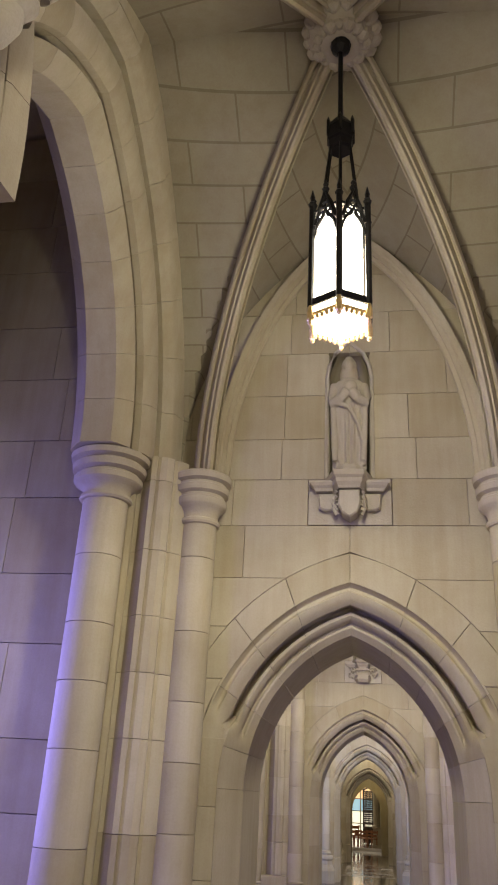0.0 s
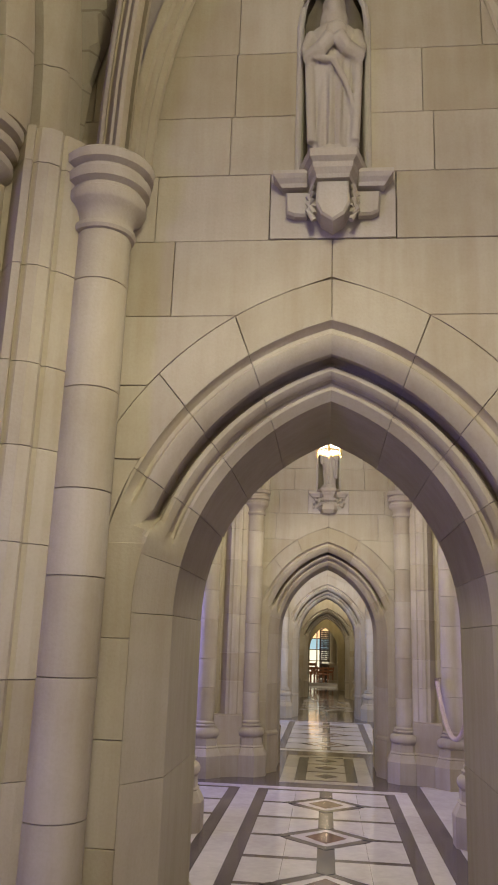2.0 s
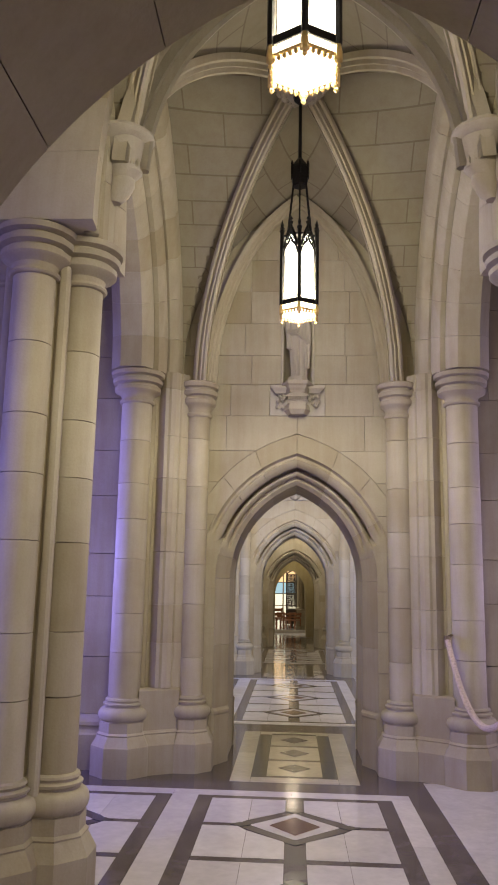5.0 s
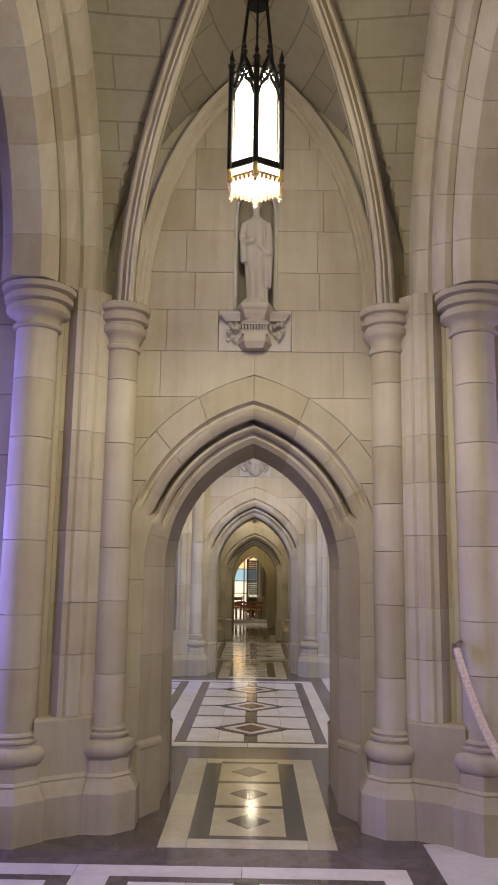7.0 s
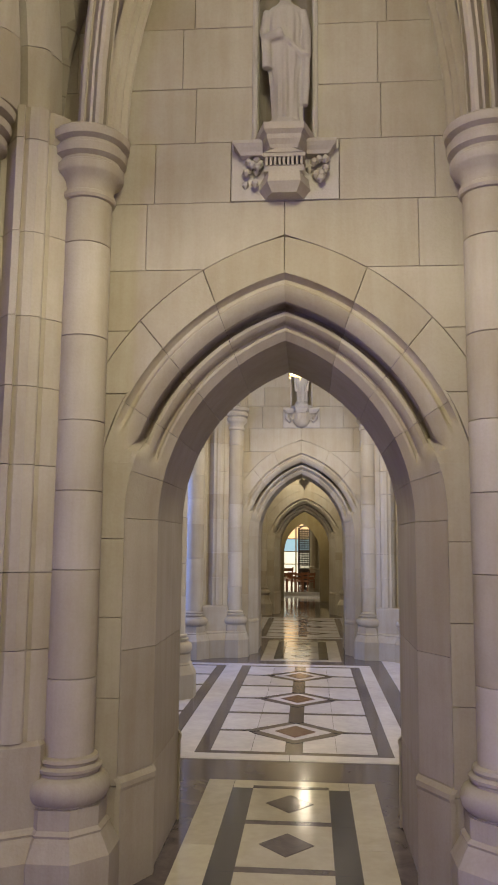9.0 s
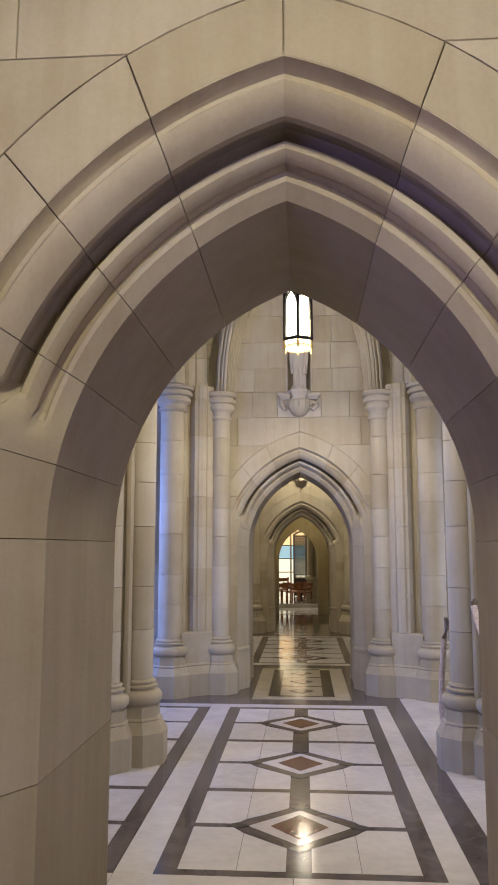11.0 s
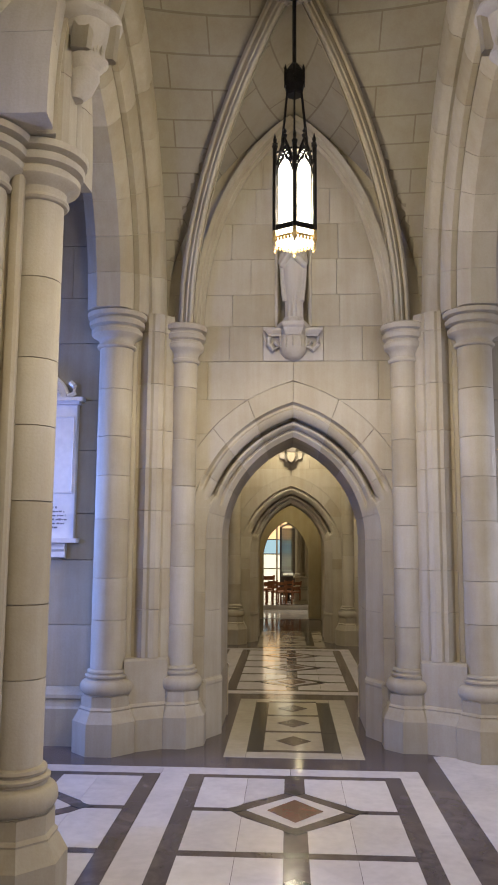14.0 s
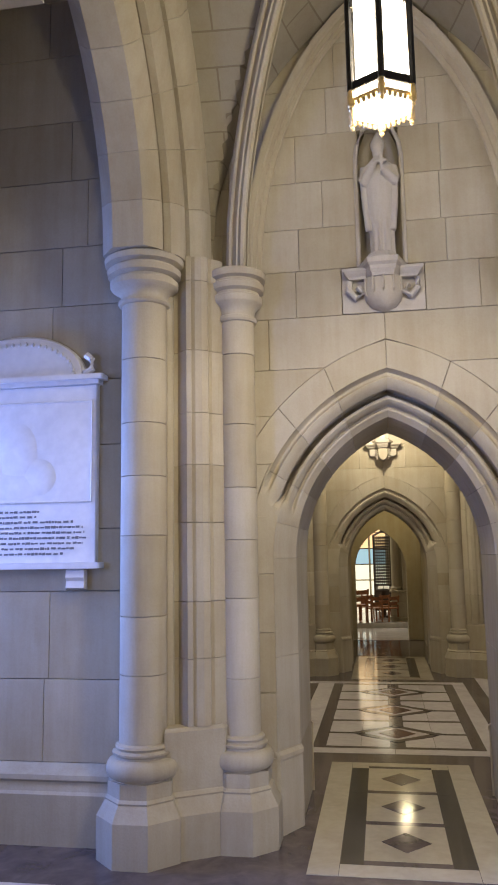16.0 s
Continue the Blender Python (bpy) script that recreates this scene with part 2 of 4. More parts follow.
MOULD = [(r, FACE + d) for r, d in (
    (0.268, 0.05), (0.262, 0.0), (0.25, 0.0), (0.244, 0.022), (0.23, 0.038), (0.214, 0.034), (0.206, 0.015), (0.198, 0.008), (0.18, 0.014), (0.155, 0.034), (0.138, 0.056), (0.136, 0.075), (0.154, 0.1),
    (0.158, 0.15), (0.144, 0.18), (0.126, 0.176), (0.12, 0.14), (0.11, 0.12), (0.092, 0.118), (0.078, 0.13), (0.07, 0.146), (0.074, 0.166), (0.066, 0.182), (0.054, 0.178), (0.046, 0.166), (0.034, 0.168), (0.016, 0.185), (0.0, 0.2))]
PLAIN = [(0.268, FACE + 0.052), (0.115, FACE + 0.05), (0.11, FACE), (0.104, FACE + 0.008), (0.0, FACE + 0.2)]


def whole(profile):
    """The profile of the front face carried through to the back face."""
    return profile + [(r, 2 * MID_WALL - y) for r, y in reversed(profile)]


def door_stone(profile, f0, f1, side, steps=6):
    full = whole(profile)
    # the mouldings die into the plain jamb at their lower end, the outer ones higher up
    n = len(profile) - 1
    even = [(0.268 * (1 - i / n), FACE + (0.05 if i == 0 else 0.003 + max(0.0, 0.11 - 0.268 * (1 - i / n)) / 0.11 * 0.197)) for i in range(n + 1)]
    flat = whole(even)
    rings = []
    for i in range(steps + 1):
        f = f0 + (f1 - f0) * i / steps
        ring = []
        for (r1, y1), (r0, y0) in zip(full, flat):
            e = min(1.0, max(0.0, (f - (0.175 + 0.4 * r1)) / 0.06)) if profile is MOULD else 1.0
            x, z = door_arc(r0 + (r1 - r0) * e, f)
            ring.append((side * x, y0 + (y1 - y0) * e, z))
        rings.append(ring)
    return loft(rings)


def jamb_stone(z0, z1, side):
    return loft([[(side * (HALF + r), y, z) for r, y in whole(PLAIN)] for z in (z0, z1)])


def wall_core(x_out, niche):
    """The wall's body behind its facing stones, open at the door and the niche."""
    parts = []
    r, y0, y1 = 0.24, FACE + 0.045, BACK - 0.045
    xs = [i * 0.0415 for i in range(21)]
    xs += [x_out]
    for side in (-1, 1):
        for a, b in zip(xs, xs[1:]):
            lo = 0.0 if a > HALF + r - 0.001 else SPRING + math.sqrt(max(0.0, (RAD + r) ** 2 - (a + OFF) ** 2))
            x0, x1 = sorted((side * a, side * b))
            if niche and b < 0.135:
                parts += [box(x0, x1, y0, y1, lo, 3.3), box(x0, x1, y0 + 0.26, y1, 3.3, 4.2), box(x0, x1, y0, y1, 4.2 + (0.13 - b) * 0.9, TOP)]
            else:
                parts.append(box(x0, x1, y0, y1, lo, TOP))
    return join_geo(parts)


def course_stones(rng, x_in, x_end, z0, z1, cut):
    """Outlines of the stones of one course from the arch ring (or x_in) out to x_end."""
    g = 0.001
    inner = []
    steps = 6
    for i in range(steps + 1):
        z = z0 + g + (z1 - z0 - 2 * g) * i / steps
        inner.append((max(x_in + g, door_edge(cut, z) + g), z))
    out = []
    base = max(p[0] for p in inner)
    x = base + rng.uniform(0.22, 0.5)
    first = True
    while True:
        last = x > x_end - 0.16
        x1 = x_end if last else x
        if first:
            out.append([(x1 - g, z0 + g)] + [(x1 - g, z1 - g)] + inner[::-1])
            first = False
        else:
            out.append([(prev + g, z0 + g), (x1 - g, z0 + g), (x1 - g, z1 - g), (prev + g, z1 - g)])
        if last:
            return out
        prev, x = x1, x1 + rng.uniform(0.32, 0.62)


def cross_wall(k, niche=True):
    """A wall across the walk with its pointed doorway, all of separate stones."""
    rng = random.Random(11 + k)
    w = root("wall_cross_%d" % (k + 2), "pale limestone ashlar wall pierced by a moulded pointed archway", "wall", kind="structure", m=pose(0, WALL[k], 0))
    piece("wall_core", mesh_of("wall_core", *wall_core(1.62, niche), JOINT), w)
    # facing stones
    for z0, z1 in zip(COURSES, COURSES[1:]):
        for side in (-1, 1):
            x_in = 0.0
            if niche and 3.25 < (z0 + z1) / 2 < 4.25:
                x_in = 0.13
            elif 3.0 <= z0 < 3.2:
                x_in = 0.25
            for o in course_stones(rng, x_in, 1.6, z0, z1, 0.417 if z1 > 2.12 else 0.263 if z1 > 1.9 else 0.111):
                if max(p[0] for p in o) - min(p[0] for p in o) < 0.03:
                    continue
                piece("stone_block", mesh_of("stone_block", *slab([(side * x, z) for x, z in o], FACE + rng.uniform(-0.0015, 0.0015), FACE + 0.05), LIME), w)
    piece("corbel_panel", mesh_of("corbel_panel", *slab([(-0.247, 3.008), (0.247, 3.008), (0.247, 3.297), (-0.247, 3.297)], FACE - 0.004, FACE + 0.05), CARVED), w)
    # back facing, plain
    back = [box(-1.6, -HALF - 0.2, BACK - 0.05, BACK, 0, TOP), box(HALF + 0.2, 1.6, BACK - 0.05, BACK, 0, TOP), box(-0.79, 0.79, BACK - 0.05, BACK, 2.66, TOP)]
    piece("back_facing", mesh_of("back_facing", *join_geo(back), LIME), w)
    # arch stones and jambs
    cuts = (0.166, 0.36, 0.56, 0.77, 1.0)
    for side in (-1, 1):
        piece("arch_stone", mesh_of("arch_stone", *door_stone(PLAIN, 0.001, 0.1652, side), LIME_SHAFT, True, 22), w)
        for f0, f1 in zip(cuts, cuts[1:]):
            e = 0.0009
            piece("arch_stone", mesh_of("arch_stone", *door_stone(MOULD, f0 + e, f1 - (e if f1 < 1 else 0.0), side, 12 if f0 < 0.2 else 6), LIME_SHAFT, True, 26), w)
            if f0 < 0.2:
                continue
            g0 = 0.3 if f0 < 0.4 else f0 + e
            ring = [door_arc(0.252, g0 + (f1 - g0 - e) * i / 8) for i in range(9)] + [door_arc(0.415, g0 + (f1 - g0 - e) * i / 8) for i in range(8, -1, -1)]
            piece("ring_stone", mesh_of("ring_stone", *slab([(side * x, max(z, RING_LOW)) for x, z in ring], FACE - 0.001, FACE + 0.05, 0.002), LIME), w)
        for z0, z1 in ((0.0, 0.46), (0.46, 0.98), (0.98, SPRING)):
            piece("jamb_stone", mesh_of("jamb_stone", *jamb_stone(z0 + 0.0012, z1 - 0.0012, side), LIME_SHAFT), w)
        # stop of the jamb's chamfer
        for y, s in ((FACE, 1), (BACK, -1)):
            rows = []
            for z, d in ((0.0, 0.014), (0.4, 0.014), (0.415, 0.02), (0.435, 0.018), (0.46, -0.004)):
                rows.append([(side * (HALF + r - 0.877 * d), y + s * (v - 0.48 * d), z) for r, v in ((0.13, 0.0), (0.108, 0.0), (0.0, 0.2), (0.0, 0.23), (0.08, 0.16))])
            piece("jamb_stop", mesh_of("jamb_stop", *loft(rows), LIME_SHAFT), w)
    if niche:
        back_shell = []
        for i in range(9):
            a = math.pi * i / 8
            back_shell.append((0.125 * math.cos(a), FACE + 0.05 + 0.2 * math.sin(a)))
        rings = [[(x, y, z) for x, y in back_shell] for z in (3.3, 4.02)]
        rings += [[(x * s, y, 4.02 + dz) for x, y in back_shell] for s, dz in ((0.9, 0.08), (0.6, 0.17), (0.02, 0.24))]
        piece("niche", mesh_of("niche", *loft(rings, False, False), LIME, True), w)
        hood = []
        for side in (-1, 1):
            pts = [(side * 0.14, 3.3), (side * 0.14, 4.0), (side * 0.128, 4.09), (side * 0.09, 4.18), (0, 4.27)]
            hood.append(tube([(x, FACE - 0.004, z) for x, z in pts], 0.014))
        piece("niche_moulding", mesh_of("niche_moulding", *join_geo(hood), CARVED, True), w)
    return w


for k in range(-1, 3):
    cross_wall(k, k >= 0)
door_size(0.53, 1.38, 0.30, 1.93)
cross_wall(3)

# ---- clustered piers ----
CAP_Z = 3.3


def capital(cx, cy, r, z=CAP_Z):
    """Three rings over a bell and a neck ring; the small shafts carry a tall, close one."""
    h, s, z = {0.107: (1.05, 0.7, z - 0.035), 0.13: (0.95, 0.98, z)}.get(r, (0.84, 1.0, z))
    p = ((0, -0.30), (0.016, -0.296), (0.024, -0.284), (0.02, -0.268), (0.004, -0.262), (0.003, -0.25), (0.012, -0.225), (0.035, -0.205), (0.062, -0.192), (0.07, -0.182), (0.072, -0.15), (0.05, -0.14), (0.048, -0.126),
         (0.084, -0.114), (0.09, -0.08), (0.064, -0.07), (0.062, -0.056), (0.1, -0.045), (0.106, -0.012), (0.09, 0))
    return lathe([(r + d * s, z + dz * h) for d, dz in p], 32, cx, cy)


def base_ring(cx, cy, r, z=0.395):
    p = [(0.04, z), (0.05, z + 0.01)]
    p += [(0.03 + 0.04 * math.cos(a), z + 0.062 + 0.052 * math.sin(a)) for a in (radians(-70 + 20 * i) for i in range(9))]
    p += [(0.024, z + 0.116), (0.022, z + 0.126), (0.034, z + 0.134), (0.036, z + 0.146), (0.026, z + 0.152), (0.014, z + 0.155), (0.014, z + 0.162), (0.022, z + 0.17), (0.018, z + 0.182), (0.0, z + 0.19)]
    return lathe([(r + d, q) for d, q in p], 32, cx, cy)


def shaft_drums(parent, cx, cy, r, z0, z1, heights, sides=20):
    z = z0
    for h in heights:
        top = min(z + h, z1)
        if z1 - top < 0.12:
            top = z1
        g = 0.0025
        piece("drum", mesh_of("drum", *lathe([(r - 0.007, z + 0.0003), (r, z + g), (r, top - g), (r - 0.007, top - 0.0003)], sides, cx, cy), LIME_SHAFT, True), parent)
        z = top
        if z >= z1:
            return


def plinth(cx, cy, r, turn=math.pi / 8):
    p = [(0.118, 0), (0.118, 0.222), (0.112, 0.232), (0.082, 0.285), (0.072, 0.3), (0.076, 0.31), (0.066, 0.32), (0.06, 0.325), (0.06, 0.4)]
    return lathe([(r + q, z) for q, z in p], 8, cx, cy, turn)


DRUMS = (0.36, 0.31, 0.44, 0.33, 0.3, 0.37, 0.42, 0.3, 0.5)


def pilaster_outline(sx):
    """Moulded strip between the two shafts, set on the diagonal."""
    a, b = Vector((-1.235, 4.305)), Vector((-0.985, 4.5))
    d = (b - a).normalized()
    n = Vector((d.y, -d.x))
    L = (b - a).length
    steps = ((0, -0.02), (0.025, 0.0), (0.035, 0.1), (0.06, 0.115), (0.07, 0.095), (0.085, 0.115), (0.12, 0.13), (0.16, 0.13), (0.175, 0.11), (0.19, 0.12), (0.235, 0.115), (0.27, 0.105), (0.285, 0.05), (L, -0.02))
    pts = [a + d * s + n * o for s, o in steps] + [b - n * 0.2, a - n * 0.2]
    return [(sx * -p.x, p.y) for p in pts]


def respond(sx):
    """Clustered pier against the cross wall: a large shaft, a moulded strip and a small shaft on one plinth. sx: side of the walk."""
    p = root("respond_pier", "pale limestone clustered pier with two ringed capitals", "pier", "piers against the cross walls")
    big, small = (sx * 1.39, 4.22), (sx * 0.885, 4.46)
    shaft_drums(p, *big, 0.13, 0.58, CAP_Z - 0.28, DRUMS)
    shaft_drums(p, *small, 0.107, 0.58, CAP_Z - 0.345, DRUMS[1:] + DRUMS)
    for c, r in ((big, 0.13), (small, 0.107)):
        piece("capital", mesh_of("capital", *capital(*c, r), LIME_SHAFT, True), p, label="ringed bell capital")
        piece("base", mesh_of("base", *base_ring(*c, r), LIME_SHAFT, True), p)
        piece("plinth", mesh_of("plinth", *plinth(*c, r), LIME), p)
    # strip and its own plinth
    out = pilaster_outline(sx)
    z = 0.65
    for h in DRUMS + DRUMS:
        top = min(z + h, 3.33)
        piece("strip_stone", mesh_of("strip_stone", *prism(out, z + 0.0015, top - 0.0015), LIME_SHAFT), p)
        z = top
        if z >= 3.33:
            break
    def foot(inset, trim=0.0):
        along = Vector((-0.857, 0.514)) * trim
        a, b = Vector((1.30, 4.06)) + along, Vector((0.85, 4.33)) - along
        n = Vector((0.514, 0.857)) * inset
        return [(sx * q.x, q.y) for q in (a + n, b + n, Vector((0.93, 4.62)), Vector((1.35, 4.62)))]

    rings = [[(x, y, z) for x, y in foot(*d)] for *d, z in ((0, 0), (0, 0.222), (0.006, 0.232), (0.036, 0.285), (0.046, 0.3), (0.042, 0.31), (0.052, 0.32), (0.056, 0.0, 0.325), (0.062, 0.09, 0.33), (0.062, 0.09, 0.635), (0.08, 0.1, 0.652))]
    piece("strip_plinth", mesh_of("strip_plinth", *loft(rings), LIME), p)
    # thin roll beside the large shaft
    piece("thin_roll", mesh_of("thin_roll", *lathe([(0.03, 0.6), (0.03, CAP_Z - 0.2)], 12, sx * 1.265, 4.3), LIME_SHAFT, True), p)
    return p


responds = [respond(s) for s in (-1, 1)]
turned = pose(0, 2 * MID_WALL, 0, 0, 0, 180)
for k in range(-1, 4):
    for r in responds:
        if k:
            copy_thing(r, pose(0, WALL[k], 0))
        copy_thing(r, pose(0, WALL[k], 0) @ turned)

for r in responds:
    r.matrix_basis = pose(0, BAY[0], 0)

MID_Y = 1.67


def mid_pier(sx):
    """Free pier of four shafts between two side arches."""
    p = root("arcade_pier", "free-standing limestone pier of four joined shafts on octagonal plinths", "pier", "piers of the side arcades")
    cx = sx * 1.39
    for dx, dy in ((-0.2, 0), (0.2, 0), (0, -0.2), (0, 0.2)):
        c = (cx + dx, MID_Y + dy)
        shaft_drums(p, *c, 0.11, 0.58, CAP_Z - 0.25, DRUMS)
        piece("capital", mesh_of("capital", *capital(*c, 0.11), LIME_SHAFT, True), p, label="ringed bell capital")
        piece("base", mesh_of("base", *base_ring(*c, 0.11), LIME_SHAFT, True), p)
        piece("plinth", mesh_of("plinth", *plinth(*c, 0.11), LIME), p)
    for dx in (-1, 1):
        for dy in (-1, 1):
            piece("thin_roll", mesh_of("thin_roll", *lathe([(0.032, 0.5), (0.032, CAP_Z)], 12, cx + dx * 0.145, MID_Y + dy * 0.145), LIME_SHAFT, True), p)
    piece("pier_core", mesh_of("pier_core", *box(cx - 0.15, cx + 0.15, MID_Y - 0.15, MID_Y + 0.15, 0, CAP_Z - 0.01), LIME_SHAFT), p)
    return p


piers = [mid_pier(s) for s in (-1, 1)]
for k in range(1, 4):
    for r in piers:
        copy_thing(r, pose(0, BAY[k], 0))
for r in piers:
    r.matrix_basis = pose(0, BAY[0], 0)

# ---- side arches ----
SIDE_HALF, SIDE_OFF = 1.03, 0.4
SIDE_PROFILE = [(0.62, 1.05), (0.5, 1.06), (0.48, 1.07), (0.475, 1.14), (0.455, 1.14), (0.45, 1.06), (0.42, 1.07), (0.4, 1.085), (0.385, 1.12), (0.366, 1.14), (0.38, 1.2), (0.38, 1.36), (0.29, 1.38), (0.286, 1.22), (0.308, 1.165), (0.3, 1.15), (0.24, 1.155),
                (0.19, 1.17), (0.15, 1.2), (0.148, 1.24), (0.16, 1.26), (0.16, 1.34), (0.1, 1.345), (0.098, 1.28), (0.11, 1.25), (0.1, 1.235), (0.05, 1.265), (0.02, 1.29), (0.0, 1.32), (0.0, 1.5), (0.03, 1.53), (0.12, 1.6), (0.62, 1.62)]


def side_arc(r, f):
    R = SIDE_HALF + SIDE_OFF + r
    a = f * math.acos(SIDE_OFF / R)
    return -SIDE_OFF + R * math.cos(a), CAP_Z + R * math.sin(a)


def side_arch(sx):
    a = root("side_arch", "deeply moulded pointed limestone arch opening to the aisle", "arch", "side arches", kind="structure")
    n = 7
    for end in (-1, 1):
        for i in range(n):
            f0, f1 = i / n + 0.0006, (i + 1) / n - (0.0006 if i < n - 1 else 0)
            rings = []
            for j in range(5):
                f = f0 + (f1 - f0) * j / 4
                rings.append([(sx * x, end * q[0], q[1]) for r, x in SIDE_PROFILE for q in (side_arc(r, f),)])
            piece("arch_stone", mesh_of("arch_stone", *loft(rings), LIME_SHAFT, True), a)
    # wall over the arch, up to the vault
    parts = []
    for i in range(24):
        y0, y1 = -1.44 + 0.12 * i, -1.44 + 0.12 * (i + 1)
        q = (SIDE_HALF + SIDE_OFF + 0.55) ** 2 - (min(abs(y0), abs(y1)) + SIDE_OFF) ** 2
        lo = CAP_Z + (math.sqrt(q) if q > 0 else 0)
        x0, x1 = sorted((sx * 1.062, sx * 1.61))
        parts.append(box(x0, x1, y0, y1, lo, 6.1))
    piece("spandrel_wall", mesh_of("spandrel_wall", *join_geo(parts), LIME), a)
    return a


sides = [side_arch(s) for s in (-1, 1)]
ARCH_Y = (2.94, 2 * MID_Y - 2.94)
for k in range(4):
    for y in ARCH_Y:
        for s in sides:
            if k == 0 and y == ARCH_Y[0]:
                continue
            copy_thing(s, pose(0, y + BAY[k], 0))
for s in sides:
    s.matrix_basis = pose(0, ARCH_Y[0] + BAY[0], 0)


# ---- vault ----
def bow(s, c=1.15):
    """Height of a pointed curve, 0 at s = 1 and 1 at s = 0."""
    s = min(1.0, abs(s))
    return math.sqrt(max(0.0, (1 + c) ** 2 - (s + c) ** 2)) / math.sqrt(1 + 2 * c)


VAULT_Y, CROWN = 3.08, 5.38


def vault_half(sign):
    """Web of one vault cell about VAULT_Y. sign 1: the cell whose +y end is the cross wall."""
    nx, ny = 56, 72
    y_wall, y_mid = 4.55 - VAULT_Y, VAULT_Y - MID_Y
    verts = []
    for j in range(ny + 1):
        v = -1 + 2 * j / ny
        y = v * (y_wall if v > 0 else y_mid)
        low = 3.3 if v > 0 else 3.72
        for i in range(nx + 1):
            u = -1 + 2 * i / nx
            bu, bv = bow(u, 0.95), bow(v, 0.95)
            z = low + (CROWN - low) * max(bu * (1 - 0.13 * abs(v) ** 2), bv * (1 - 0.04 * u * u)) + 0.02
            verts.append((u * 1.06, sign * y, z))
    faces = [(j * (nx + 1) + i, j * (nx + 1) + i + 1, (j + 1) * (nx + 1) + i + 1, (j + 1) * (nx + 1) + i) for j in range(ny) for i in range(nx)]
    me = bpy.data.meshes.new("vault_web")
    me.from_pydata(verts, [], faces)
    layer = me.uv_layers.new(name="UVMap")
    for poly in me.polygons:
        c = poly.center
        lengthwise = bow(c.x / 1.06, 0.95) > bow(c.y / (y_wall if sign * c.y > 0 else y_mid), 0.95)
        for i in poly.loop_indices:
            q = me.vertices[me.loops[i].vertex_index].co
            layer.data[i].uv = (q.y if lengthwise else q.x, q.z * 1.3)
    me.materials.append(LIME_WEB_DIM)
    me.polygons.foreach_set("use_smooth", [True] * len(me.polygons))
    me.set_sharp_from_angle(angle=radians(30))
    return me


RIB = [(-0.085, 0.06), (-0.085, 0.0), (-0.07, -0.015), (-0.056, 0.025), (-0.046, 0.025), (-0.042, -0.045), (-0.028, -0.05), (-0.026, -0.02), (-0.02, -0.085), (0, -0.095), (0.02, -0.085), (0.026, -0.02), (0.028, -0.05), (0.042, -0.045), (0.046, 0.025), (0.056, 0.025), (0.07, -0.015), (0.085, 0.0), (0.085, 0.06)]


def rib(points, scale=1.0):
    pts = [Vector(p) for p in points]
    flat = (pts[-1] - pts[0])
    across = Vector((flat.y, -flat.x, 0)).normalized()
    rings = []
    for i, p in enumerate(pts):
        d = (pts[min(i + 1, len(pts) - 1)] - pts[max(i - 1, 0)]).normalized()
        n = across.cross(d).normalized()
        if n.z < 0:
            n = -n
        if i == 0:
            first = n
        rings.append([tuple(p + scale * (w * across + h * n)) for w, h in RIB])
    return loft(rings)


def curve_between(a, b, low, high, steps=18, c=0.85):
    """From the springing a (plan) up to the crown b (plan)."""
    out = []
    for i in range(steps + 1):
        s = 1 - (i / steps) ** 1.35
        out.append((b[0] + (a[0] - b[0]) * s, b[1] + (a[1] - b[1]) * s, low + (high - low) * bow(s, c)))
    return out


def boss(z):
    """Carved leafy boss at the crown."""
    rng = random.Random(5)
    parts = [lathe([(0.1, z + 0.1), (0.19, z + 0.06), (0.2, z - 0.0), (0.165, z - 0.07), (0.1, z - 0.12), (0.05, z - 0.13)], 20)]
    for i in range(16):
        a = i * math.pi / 8
        for r, dz, s in ((0.175, -0.02, 0.045), (0.12, -0.09, 0.04)):
            x, y = r * math.cos(a + dz * 9), r * math.sin(a + dz * 9)
            s *= rng.uniform(0.8, 1.2)
            parts.append(lathe([(0.2 * s, z + dz - s), (0.9 * s, z + dz - 0.4 * s), (s, z + dz), (0.6 * s, z + dz + 0.6 * s), (0.1 * s, z + dz + s)], 8, x, y))
    return join_geo(parts)


def vault_cell(sign):
    v = root("ceiling_vault", "pointed ribbed stone vault with coursed webs and a carved boss", "vault", "vault cells", kind="structure")
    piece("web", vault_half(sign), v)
    for sx in (-1, 1):
        wall_pt, mid_pt = (sx * 0.865, sign * (4.43 - VAULT_Y)), (sx * 0.97, sign * (MID_Y - VAULT_Y))
        piece("diagonal_rib", mesh_of("diagonal_rib", *rib(curve_between(wall_pt, (0, 0), 3.25, CROWN - 0.06), 0.75), LIME_SHAFT, True), v)
        piece("diagonal_rib", mesh_of("diagonal_rib", *rib(curve_between(mid_pt, (0, 0), 3.78, CROWN - 0.06), 0.75), LIME_SHAFT, True), v)
        w = sign * (4.53 - VAULT_Y)
        piece("wall_rib", mesh_of("wall_rib", *rib(curve_between((sx * 0.8, w), (0, w), 3.22, 5.08, c=0.62), 0.68), LIME_SHAFT, True), v)
        m = sign * (MID_Y - VAULT_Y)
        piece("transverse_rib", mesh_of("transverse_rib", *rib(curve_between((sx * 0.97, m), (0, m), 3.78, 5.14, c=0.8), 1.25), LIME_SHAFT, True), v)
    piece("boss", mesh_of("boss", *boss(CROWN - 0.08), CARVED, True), v)
    return v


